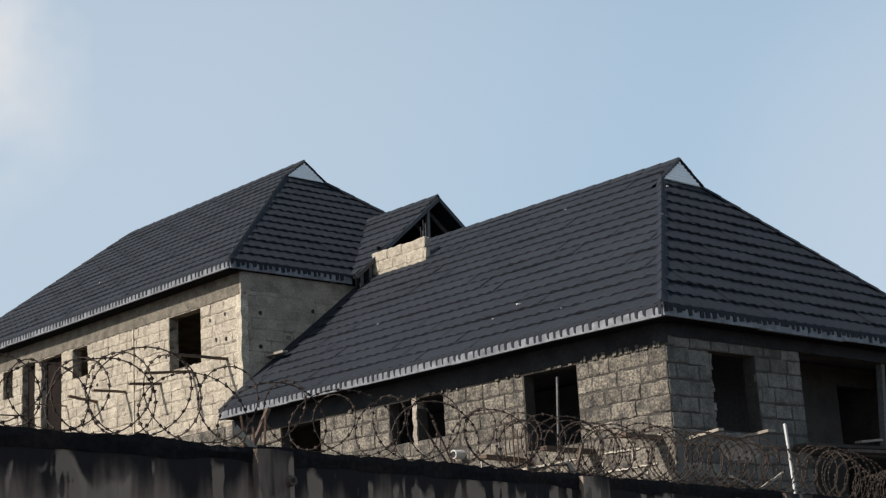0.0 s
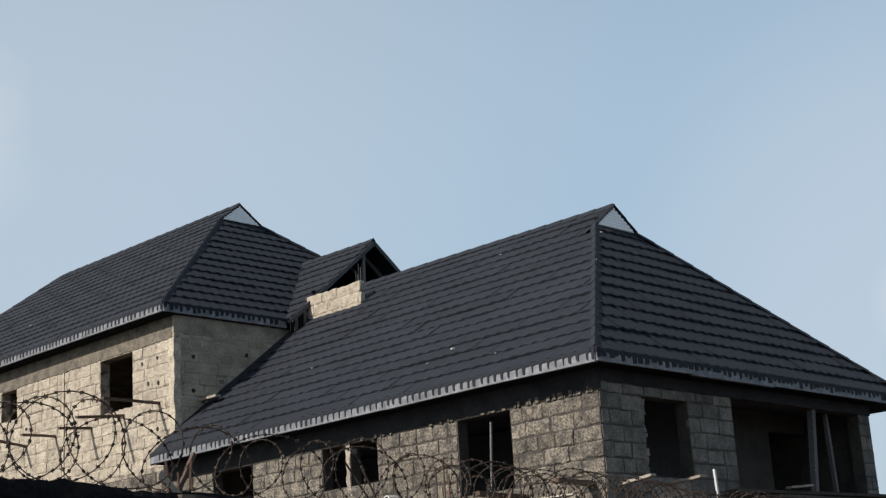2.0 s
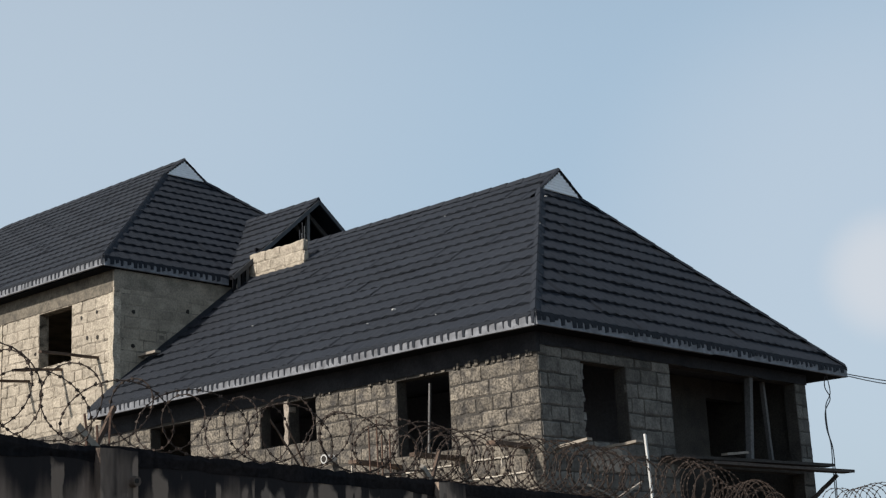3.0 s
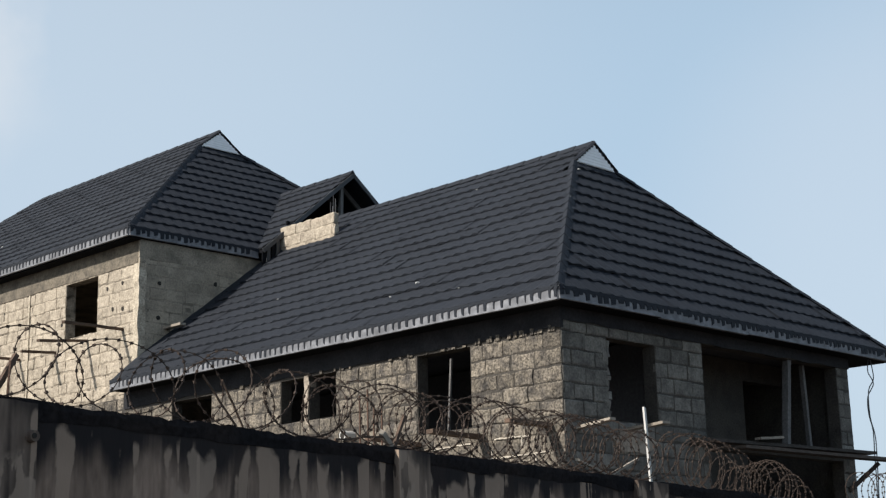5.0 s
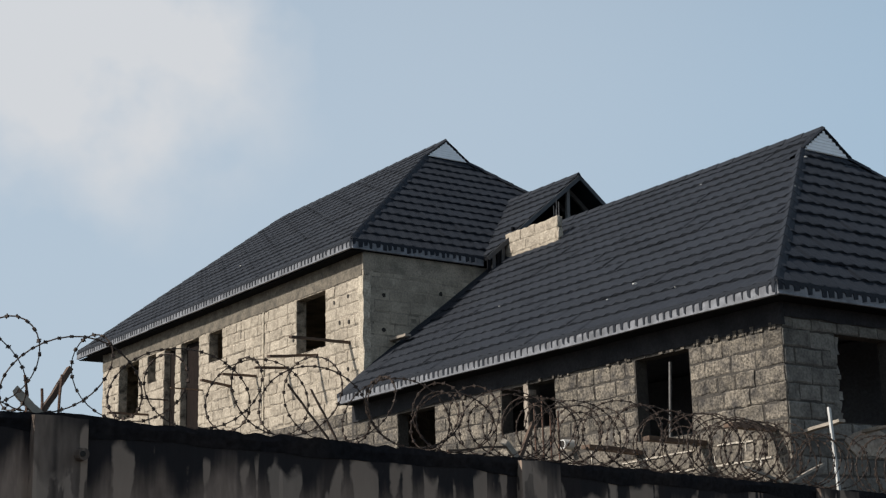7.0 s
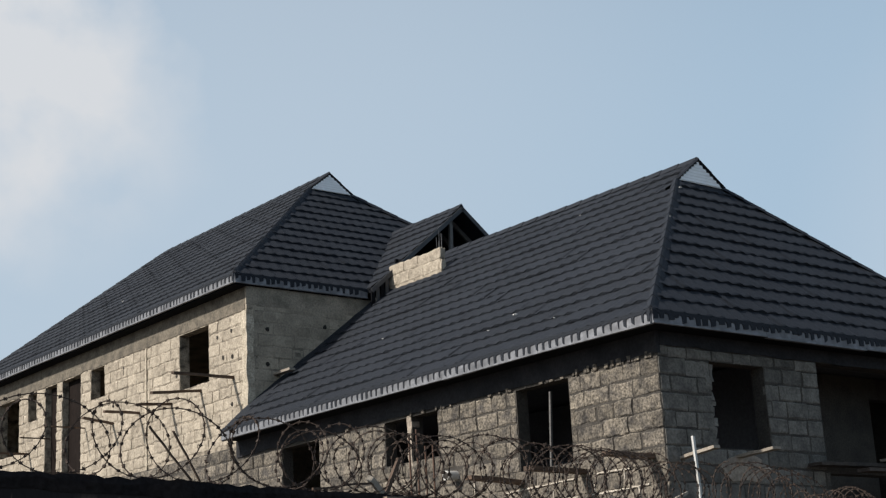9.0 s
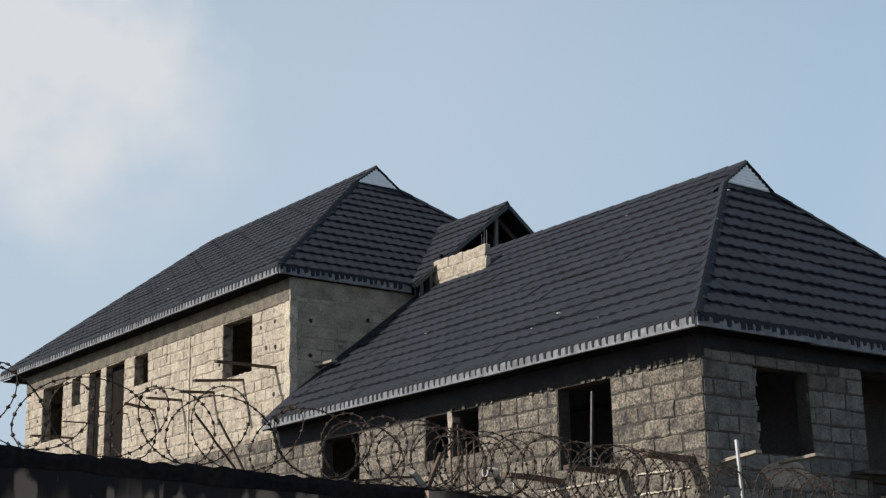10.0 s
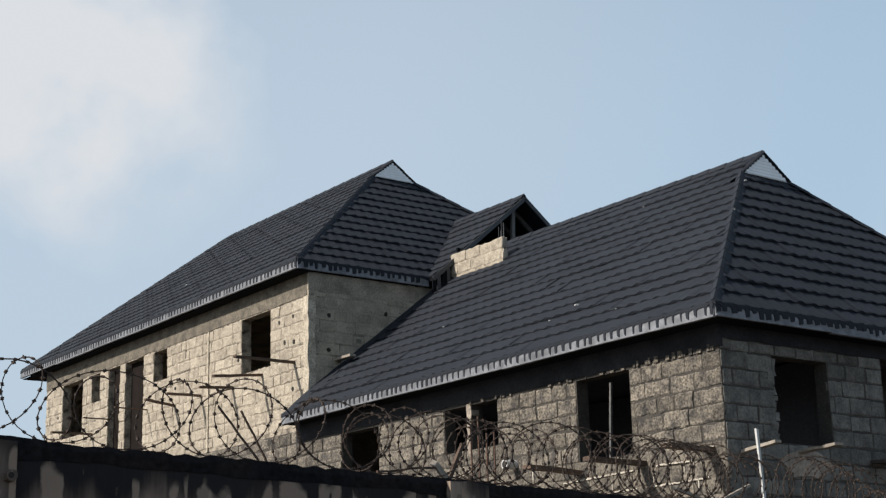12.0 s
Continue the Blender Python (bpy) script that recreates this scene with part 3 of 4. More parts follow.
def beam(axis, at, u0, u1, z0, z1, mat, seed, proud=0.02):
    """A cast beam with an uneven lower edge."""
    put, bm, rows = on_plane(axis, at), bmesh.new(), []
    us = np.linspace(u0, u1, max(3, int((u1 - u0) / 0.18)))
    for u in us:
        j = [noise.noise((u * 2.1, seed, k * 5.0)) for k in range(3)]
        rows.append([bm.verts.new(put(u, z, w)) for z, w in ((z0 + j[0] * 0.03, 0.05), (z0 + j[0] * 0.035, -proud + j[1] * 0.006), (z1, -proud + j[2] * 0.006), (z1, 0.05))])
    for r, q in zip(rows, rows[1:]):
        for k in range(4):
            bm.faces.new((r[k], r[(k + 1) % 4], q[(k + 1) % 4], q[k]))
    bm.faces.new(rows[0])
    bm.faces.new(rows[-1][::-1])
    return part("ring_beam", bm, mat, house, "cast concrete ring beam")


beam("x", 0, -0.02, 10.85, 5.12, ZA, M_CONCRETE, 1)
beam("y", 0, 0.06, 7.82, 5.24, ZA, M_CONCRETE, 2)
beam("x", XB, YB + 0.06, 23.97, 8.02, ZB, M_BEAM_B, 3, 0.012)
beam("y", YB, XB - 0.01, 6.0, 8.12, ZB, M_MORTAR_SIDE, 4, 0.006)
plate("floor_slab", (0.225, 0.225, 2.80), (7.575, 10.87, 2.95), M_INSIDE, "bare concrete floor slab")
plate("floor_slab", (XB + 0.225, YB + 0.225, 5.40), (9.575, 23.725, 5.55), M_MORTAR_SIDE, "bare concrete floor slab")
plate("inner_wall", (3.1, 0.225, 2.95), (3.3, 10.6, 5.38), M_INSIDE, "bare inner block wall")
plate("balcony_wall", (3.3, 1.2, 2.95), (6.30, 1.4, 5.40), M_MORTAR_A, "dark block wall at the back of the balcony")
plate("balcony_wall", (6.30, 1.2, 5.05), (7.575, 1.4, 5.40), M_MORTAR_A, "dark lintel over the balcony doorway")
plate("inner_wall", (3.3, 3.6, 2.95), (7.575, 3.8, 5.38), M_INSIDE, "bare inner block wall")
plate("inner_wall", (4.5, YB + 0.225, 5.55), (4.7, 23.72, 8.46), M_MORTAR_SIDE, "bare inner block wall")
# soffits added to close the eaves, their near-black holding the shade there
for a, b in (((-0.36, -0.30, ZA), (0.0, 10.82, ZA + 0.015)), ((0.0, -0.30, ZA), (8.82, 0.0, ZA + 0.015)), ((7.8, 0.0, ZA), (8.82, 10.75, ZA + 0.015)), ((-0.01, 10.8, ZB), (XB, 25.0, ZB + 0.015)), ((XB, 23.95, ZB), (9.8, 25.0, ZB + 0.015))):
    plate("soffit", a, b, M_DECK, "timber soffit with the eave shade in its dark colour")
plate("ceiling_panel", (0.0, 0.0, ZA), (7.8, 10.83, ZA + 0.015), M_INSIDE, "rough boarded ceiling")
plate("ceiling_panel", (XB, 10.85, ZB), (9.8, 23.95, ZB + 0.015), M_MORTAR_SIDE, "rough boarded ceiling")
# verge of the lower roof against the taller wall
bm = bmesh.new()
bar(bm, (-0.36, 10.765, 5.50), (0.26, 10.765, 5.98), 0.02, 0.12)
part("verge_board", bm, M_DECK, house)

# mortar fillet where the lower roof meets the taller wall
bm, rows = bmesh.new(), []
for k in range(41):
    x = -0.34 + 4.9 * k / 40
    z = 5.595 + (x + 0.376) * 0.768 + 0.02 * noise.noise((x * 3, 2, 8)) - 0.07 * max(0, 1 - (x + 0.34) / 0.5)
    rows.append([bm.verts.new(p) for p in ((x, 10.842, z - 0.15), (x, 10.842, z + 0.075), (x, 10.78, z + 0.07), (x, 10.60, z + 0.03), (x, 10.60, z - 0.15))])
for r, q in zip(rows, rows[1:]):
    for i in range(5):
        bm.faces.new((r[i], r[(i + 1) % 5], q[(i + 1) % 5], q[i]))
bm.faces.new(rows[0])
bm.faces.new(rows[-1][::-1])
part("flashing", bm, M_TILE, house, "dark flashing along the wall")

# roofs
EA, EB = 5.595, 8.675
A0, A1, A2, A3 = (-0.376, -0.31, EA), (-0.376, 10.77, EA), (4.605, 10.77, 9.42), (4.605, 2.90, 9.42)
AL, AR, AE, AN = (4.03, 2.90, 8.975), (5.24, 2.90, 8.975), (8.84, -0.31, EA), (8.84, 10.77, EA)
B0, B1, B2, B3 = (-0.036, 10.79, EB), (-0.036, 25.05, EB), (4.95, 22.73, 12.56), (4.95, 14.615, 12.56)
BL, BR, BE, BN = (4.37, 14.615, 12.105), (5.60, 14.615, 12.105), (9.94, 10.79, EB), (9.94, 25.05, EB)
C0, C1, C2, C3 = (3.13, 10.62, EB), (3.13, 10.79, EB), (5.68, 13.15, 10.79), (5.68, 10.62, 10.79)
D0, D1 = (8.40, 10.62, EB), (8.40, 10.79, EB)
slope("roof_slope", house, [A0, A1, A2, A3, AL], (0, 1), seed=11, label="charcoal stone-coated tile roof slope")
slope("roof_slope", house, [A0, AE, AR, AL], (0, 1), seed=12, label="charcoal stone-coated tile hip end")
slope("roof_slope", house, [AE, AN, A2, A3, AR], (0, 1), tiles=False)
slope("roof_slope", house, [B0, B1, B2, B3, BL], (0, 1), seed=13, label="charcoal stone-coated tile roof slope")
slope("roof_slope", house, [B0, C1, C2, BR, BL], (0, 1), seed=14, label="charcoal stone-coated tile hip end")
slope("roof_slope", house, [D1, BE, BR, C2], (0, 1), seed=15)
slope("roof_slope", house, [BE, BN, B2, B3, BR], (0, 1), tiles=False)
slope("roof_slope", house, [B1, BN, B2], (0, 1), tiles=False)
slope("roof_slope", house, [C0, C1, C2, C3], (0, 1), seed=16, label="charcoal tile slope of the small gable")
slope("roof_slope", house, [D0, D1, C2, C3], (0, 1), tiles=False)
LEFT, RIGHT, FRONT, BACK = (-0.79, 0, -0.61), (0.72, 0, -0.69), (0, -0.69, -0.72), (0, 0.49, -0.87)
caps(house, A3, A2, LEFT, RIGHT)
caps(house, A0, AL, (-0.4, 0.6, -0.5), (0.6, -0.4, -0.5), "hip_cap")
caps(house, AE, AR, (-0.7, -0.5, -0.3), (0.5, 0.7, -0.3), "hip_cap")
caps(house, AL, A3, (-0.2, 0.9, -0.1), (0, -1, 0), "verge_cap", 0.05)
caps(house, AR, A3, (0.2, 0.9, -0.1), (0, -1, 0), "verge_cap", 0.05)
caps(house, B3, B2, LEFT, RIGHT)
caps(house, B0, BL, (-0.4, 0.6, -0.5), (0.6, -0.4, -0.5), "hip_cap")
caps(house, BE, BR, (-0.7, -0.5, -0.3), (0.5, 0.7, -0.3), "hip_cap")
caps(house, B1, B2, (-0.4, -0.6, -0.5), (0.6, 0.4, -0.5), "hip_cap")
caps(house, BL, B3, (-0.2, 0.9, -0.1), (0, -1, 0), "verge_cap", 0.05)
caps(house, BR, B3, (0.2, 0.9, -0.1), (0, -1, 0), "verge_cap", 0.05)
caps(house, C3, C2, LEFT, RIGHT)
fascia(house, A0, A1, (-1, 0, 0), seed=1)
# Wider dark teeth on the south eaves put the fascia's shade into shape.
fascia(house, A0, AE, (0, -1, 0), seed=2, wide=(0.07, 0.125), deep=(0.06, 0.135))
fascia(house, B0, B1, (-1, 0, 0), seed=3)
fascia(house, B0, C1, (0, -1, 0), seed=4, wide=(0.06, 0.105), deep=(0.09, 0.15))
fascia(house, AE, AN, (1, 0, 0), seed=5)


def gablet(left, top, right, y):
    """A white louvred triangle set back under the verges."""
    cx, z0, z1 = top[0], left[2] + 0.03, top[2] - 0.03
    bm = bmesh.new()
    pts = [(left[0] + 0.06, z0), (right[0] - 0.06, z0), (cx, z1)]
    f, k = [[bm.verts.new((x, y + d, z)) for x, z in pts] for d in (-0.004, 0.03)]
    bm.faces.new(f)
    bm.faces.new(k[::-1])
    for i in range(3):
        bm.faces.new((f[i], f[(i + 1) % 3], k[(i + 1) % 3], k[i]))
    panel = part("louver", bm, M_LOUVER, house, "white louvred gable panel")
    n = 7
    for i in range(n):
        t = (i + 0.25) / n
        a, b, z = pts[0][0] + (cx - pts[0][0]) * t, pts[1][0] + (cx - pts[1][0]) * t, z0 + (z1 - z0) * t
        if b - a > 0.08:
            bm = bmesh.new()
            profile(bm, (a + 0.03, y, z), (b - 0.03, y, z), (0, 1, 0), ((-0.014, 0), (-0.010, -0.004), (0.000, 0.058), (-0.006, 0.060)))
            part("slat", bm, M_LOUVER, panel)


gablet(AL, A3, AR, 2.895)
gablet(BL, B3, BR, 14.61)

# small open gable between the roofs
for a, b in ((C0, C3), (D0, C3)):
    bm = bmesh.new()
    a, b = Vector(a), Vector(b)
    d = Vector((0, -0.012, -0.04))
    bar(bm, a + d, b + d, 0.03, 0.09)
    part("barge_board", bm, M_BARGE, house, "grey metal barge board")
    for s_ in (0.5, 1.1):
        bm = bmesh.new()
        e = Vector((0, s_, -0.13))
        bar(bm, a + e, b + e, 0.05, 0.1)
        part("rafter", bm, M_GREYWOOD, house)
bm = bmesh.new()
box(bm, (3.666, 8.98, 8.2), (3.79, 10.7, 9.0))
low_wall = part("gable_wall", bm, M_MORTAR_B, house, "low sunlit block wall under the small gable")
bm = bmesh.new()
bar(bm, (5.36, 10.72, 9.0), (5.41, 10.72, 10.48), 0.08, 0.07, (0, 1, 0))
part("king_post", bm, M_GREYWOOD, house, "rough timber post")
bm = bmesh.new()
bar(bm, (3.9, 10.79, 9.4), (7.37, 10.79, 9.4), 0.05, 0.08)
part("tie_beam", bm, M_DECK, house)
for k in range(4):
    bm = bmesh.new()
    bar(bm, (3.71 + 0.05 * (k % 2), 9.05 + 0.09 * (k // 2), 8.9), (3.72 + 0.06 * (k % 2), 9.06 + 0.09 * (k // 2), 9.62 - 0.07 * k), 0.012, 0.012)
    part("rebar", bm, M_BARGE, house, "bare grey reinforcing rod")

for k in range(4):
    bm = bmesh.new()
    bar(bm, (3.16 + 0.125 * k, 10.64, 8.30 + 0.09 * k), (3.17 + 0.125 * k, 10.64, 8.62 + 0.10 * k), 0.085, 0.025, (0, 1, 0))
    part("gable_board", bm, M_BARGE if k % 2 else M_DECK, house, "dark board at the foot of the small gable")

# door boards, corner mortar, plaster strip, chase and old scaffold holes of the taller part
for y0, y1, *_ in B_HOLES_X[2:4]:
    bm = bmesh.new()
    box(bm, (XB + 0.15, y0 + 0.01, 5.56), (XB + 0.19, y1 - 0.01, 7.98))
    part("door_board", bm, M_DOOR, house, "brown boards closing a doorway")


def column(name, x0, x1, y0, y1, z0, z1, mat, rough, label, step=0.09):
    """An upright with an uneven surface."""
    bm, rows = bmesh.new(), []
    for k, z in enumerate(np.arange(z0, z1 + 0.001, step)):
        rows.append([bm.verts.new((x + noise.noise((z * 4, x * 9, y * 3)) * rough, y + noise.noise((z * 4.7, x, y * 9)) * rough, z)) for x, y in ((x0, y0), (x1, y0), (x1, y1), ((x0 + x1) / 2, y1), (x0, y1), (x0, (y0 + y1) / 2))])
    for r, q in zip(rows, rows[1:]):
        for i in range(6):
            bm.faces.new((r[i], r[(i + 1) % 6], q[(i + 1) % 6], q[i]))
    bm.faces.new(rows[0])
    bm.faces.new(rows[-1][::-1])
    return part(name, bm, mat, house, label)


column("corner_mortar", XB - 0.02, XB + 0.14, YB - 0.02, YB + 0.17, 5.4, 8.05, M_QUOIN, 0.036, "rough pale mortar on the corner", 0.045)
column("conduit_strip", XB - 0.035, XB + 0.02, 14.91, 14.96, 5.4, 8.06, M_QUOIN, 0.006, "whitish mortar strip over a conduit", 0.2)
column("chase", XB - 0.012, XB + 0.02, 16.008, 16.034, 7.6, 8.2, M_DARK, 0.004, "dark raised strip drawn as a chase in the wall", 0.1)
rng = random.Random(8)
HOLES = [("x", u, z) for u, z in ((11.42, 7.70), (11.40, 7.18), (11.44, 6.25), (11.95, 7.66), (11.75, 7.22), (13.62, 7.17), (16.5, 7.0), (23.1, 7.2), (23.0, 6.8))] + [("y", u, z) for u, z in ((0.72, 7.66), (2.08, 7.81), (0.71, 6.96))]
# Each hole is a raised dark plate, coloured like the shade inside.
for axis, u, z in HOLES:
    bm = bmesh.new()
    ring = [(u + math.cos(a) * rng.uniform(0.028, 0.05), z + math.sin(a) * rng.uniform(0.03, 0.055)) for a in np.linspace(0, 2 * math.pi, 9)[:-1]]
    put = on_plane(axis, XB if axis == "x" else YB)
    f, k = [[bm.verts.new(put(p, q, w)) for p, q in ring] for w in (-0.021, 0.03)]
    bm.faces.new(f)
    bm.faces.new(k[::-1])
    for i in range(8):
        bm.faces.new((f[i], f[(i + 1) % 8], k[(i + 1) % 8], k[i]))
    part("scaffold_hole", bm, M_DARK, house, "dark plate drawn as a small hole in the blockwork")

rng = random.Random(17)
z = 3.89
while z < 5.05:
    h = rng.uniform(0.07, 0.17)
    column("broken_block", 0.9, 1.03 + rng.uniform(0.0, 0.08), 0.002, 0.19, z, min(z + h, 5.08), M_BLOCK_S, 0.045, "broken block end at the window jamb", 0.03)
    z += h



def splash(x, z, rx, rz, mat, label, seed, count=26, thick=0.03):
    """A patch with a ragged outline, thrown on the south wall."""
    bm = bmesh.new()
    ring = []
    for k in range(count):
        a = k * 2 * math.pi / count
        r = 1 + 0.4 * noise.noise((math.cos(a) * 1.6 + seed, math.sin(a) * 1.6, 3)) + 0.16 * noise.noise((k * 1.7, seed, 9))
        ring.append((x + math.cos(a) * rx * r, z + math.sin(a) * rz * r))
    f, k = [[bm.verts.new((p, w + 0.006 * noise.noise((p * 9, q * 9, seed)), q)) for p, q in ring] for w in (-thick, 0.0)]
    mid = bm.verts.new((x, -thick - 0.012, z))
    for i in range(count):
        bm.faces.new((f[i], f[(i + 1) % count], mid))
        bm.faces.new((f[i], f[(i + 1) % count], k[(i + 1) % count], k[i]))
    part("mortar_patch", bm, mat, house, label)


splash(1.56, 3.62, 0.46, 0.20, M_PATCH, "pale patch of thrown mortar", 2.0)



def joint_line(u0, u1, z0, z1, seed):
    """A ragged bead of fresh mortar standing a little proud of the old west wall."""
    rng = random.Random(seed)
    bm, rows = bmesh.new(), []
    n = max(2, int(max(u1 - u0, z1 - z0) / 0.04))
    for k in range(n + 1):
        u, z = u0 + (u1 - u0) * k / n, z0 + (z1 - z0) * k / n
        r = rng.uniform(0.006, 0.019)
        du, dz = (0, r) if u1 - u0 > z1 - z0 else (r, 0)
        j = rng.uniform(-0.006, 0.006)
        rows.append([bm.verts.new(p) for p in ((0.0, u - du, z - dz + j), (-0.028, u - du * 0.7, z - dz * 0.7 + j), (-0.028, u + du * 0.7, z + dz * 0.7 + j), (0.0, u + du, z + dz + j))])
    for r, q in zip(rows, rows[1:]):
        for i in range(4):
            bm.faces.new((r[i], r[(i + 1) % 4], q[(i + 1) % 4], q[i]))
    bm.faces.new(rows[0])
    bm.faces.new(rows[-1][::-1])
    part("mortar_joint", bm, M_MORTAR_FRESH, house, "whitish bead of fresh mortar")


for k, (u0, u1, z0, z1) in enumerate(((0.62, 1.30, 3.655, 3.66), (1.75, 3.25, 3.645, 3.60), (0.33, 1.42, 3.405, 3.38), (1.70, 2.60, 3.385, 3.375), (0.77, 0.771, 3.53, 3.66), (0.52, 0.521, 3.27, 3.40), (1.36, 1.361, 3.40, 3.52), (2.2, 2.201, 3.40, 3.55), (0.20, 0.36, 3.80, 3.80), (0.25, 0.251, 3.70, 3.80), (3.94, 3.941, 3.70, 3.86), (1.0, 1.9, 3.15, 3.14))):
    joint_line(u0, u1, z0, z1, k)

# broken pier between the two small windows, and crumbs of mortar along the head of the old wall
column("broken_pier", -0.03, 0.17, 5.445, 5.545, 4.20, 5.10, M_PATCH, 0.05, "broken mortar pier between two windows", 0.06)
rng = random.Random(23)
y = 0.0
while y < 8.0:
    h = rng.uniform(0.0, 0.05) * (1.6 if y < 1.7 else 1.0)
    l = rng.uniform(0.02, 0.075)
    if rng.random() < (0.55 if y < 1.7 else 0.25):
        column("crumb", -0.026 - rng.uniform(0, 0.012), 0.03, y, y + l, 5.08, 5.085 + h + 0.03, M_BLOCK_A, 0.03, "", 0.03)
    y += l + rng.uniform(0.0, 0.05)

# ---- loose timber round the house ----
def plank(name, a, b, w, h, mat, label, group="", seed=0):
    """A sawn board that tapers and twists a little, with chipped ends."""
    rng = random.Random(seed)
    a, b = Vector(a), Vector(b)
    d = (b - a).normalized()
    side = d.cross(Vector((0, 0, 1)))
    side = (side if side.length > 0.05 else Vector((1, 0, 0))).normalized()
    bm, rows, n = bmesh.new(), [], 6
    for k in range(n + 1):
        c = a + (b - a) * k / n + Vector((0, 0, math.sin(k / n * math.pi) * rng.uniform(-0.006, 0.006)))
        s_ = side * w / 2 * rng.uniform(0.92, 1.04)
        u = side.cross(d) * h / 2 * rng.uniform(0.9, 1.05)
        tip = d * rng.uniform(-0.015, 0.015) if k in (0, n) else d * 0
        rows.append([bm.verts.new(c + i * s_ + j * u + tip * i) for i, j in ((-1, -1), (1, -1), (1, 1), (-1, 1))])
    for r, q in zip(rows, rows[1:]):
        for i in range(4):
            bm.faces.new((r[i], r[(i + 1) % 4], q[(i + 1) % 4], q[i]))
    bm.faces.new(rows[0])
    bm.faces.new(rows[-1][::-1])
    return tagged(link(name, bm, mat), label, "plank" if "plank" in name else name.replace("_", " "), group)


B_PLANKS = [(11.38, 6.76, -1.07, 6.76), (12.65, 6.72, -0.85, 6.60), (13.87, 6.64, -0.52, 6.58), (15.28, 6.66, -0.57, 6.65), (16.53, 6.60, -0.46, 6.71), (17.9, 6.71, -0.56, 6.72), (20.08, 6.78, -0.36, 6.78), (20.98, 6.53, -0.78, 6.52)]
for k, (y, z, x, z2) in enumerate(B_PLANKS):
    thin = k in (5, 6)
    plank("scaffold_plank", (XB + 0.12, y, z), (x, y, z2), 0.03 if thin else 0.075, 0.03 if thin else 0.05, M_WOOD, "dark weathered plank sticking out of the sunlit block wall", "planks in the walls", k)
for k, (y, z, x, z2) in enumerate(((0.27, 3.76, -0.83, 3.78), (1.57, 3.72, -1.07, 3.74), (2.89, 3.72, -1.02, 3.77))):
    plank("scaffold_plank", (0.12, y, z), (x, y, z2), 0.16, 0.06, M_WOOD, "dark weathered plank sticking out of the old block wall", "planks in the walls", 20 + k)
plank("scaffold_plank", (0.30, 0.1, 3.71), (0.30, -0.62, 3.79), 0.12, 0.04, M_WOOD_GREY, "bleached plank laid out of a shaded wall", "planks in the walls", 31)
plank("scaffold_plank", (1.44, 0.1, 3.765), (1.44, -0.68, 3.81), 0.14, 0.04, M_WOOD_GREY, "bleached plank laid out under a broken window", "planks in the walls", 32)
plank("scaffold_plank", (0.9, 10.95, 6.78), (0.95, 10.35, 6.80), 0.14, 0.05, M_WOOD_GREY, "pale plank stub above the lower roof", "planks in the walls", 33)
plank("platform_plank", (2.9, -0.16, 3.70), (7.98, -0.22, 3.75), 0.24, 0.05, M_WOOD_DARK, "dark plank of the platform below a wide opening", "platform planks", 41)
plank("platform_plank", (3.6, -0.46, 3.60), (8.15, -0.5, 3.62), 0.24, 0.05, M_WOOD_DARK, "dark plank of the platform below a wide opening", "platform planks", 42)
plank("platform_plank", (4.3, -0.33, 3.78), (5.0, -0.3, 3.84), 0.12, 0.04, M_WOOD_GREY, "loose bleached board on the platform", "platform planks", 43)
plank("platform_brace", (7.9, -0.4, 3.57), (7.5, -0.02, 3.1), 0.07, 0.07, M_WOOD_DARK, "timber brace under the platform planks", "", 44)
plank("timber_prop", (5.80, 0.1, 3.78), (6.00, 0.1, 5.25), 0.11, 0.10, M_GREYWOOD, "rough grey timber prop in the wide opening", "props", 45)
plank("timber_prop", (6.86, 0.3, 3.78), (6.78, 0.3, 5.25), 0.07, 0.07, M_GREYWOOD, "rough dark timber prop in the wide opening", "props", 46)
plank("timber_prop", (0.12, 2.36, 3.84), (0.12, 2.27, 4.98), 0.032, 0.032, M_GREYWOOD, "thin grey stick standing in a window opening", "props", 47)

# loose bits on the roof
for k, (y, z, r) in enumerate(((3.48, 6.37, 0.045), (3.85, 6.17, 0.02), (1.75, 7.78, 0.02), (2.4, 8.6, 0.025), (5.2, 8.9, 0.02), (7.9, 6.9, 0.02), (2.1, 6.0, 0.016))):
    x = -0.376 + (z - EA) / (9.42 - EA) * 4.981
    bm = bmesh.new()
    bmesh.ops.create_icosphere(bm, subdivisions=1, radius=r)
    for v in bm.verts:
        v.co = Vector((v.co.x * 1.2, v.co.y, v.co.z * 0.6)) * (1 + 0.3 * noise.noise(v.co * 40 + Vector((k, 0, 0))))
        v.co += Vector((x, y, z + 0.045))
    tagged(link("mortar_crumb", bm, M_WHITE), "white crumb of mortar lying on the tiles", "debris", "crumbs on the roof")
bm = bmesh.new()
bmesh.ops.create_icosphere(bm, subdivisions=1, radius=0.03)
for v in bm.verts:
    v.co += Vector((1.55, 18.6, 9.94))
tagged(link("mortar_crumb", bm, M_WHITE), "white crumb of mortar lying on the tiles", "debris", "crumbs on the roof")


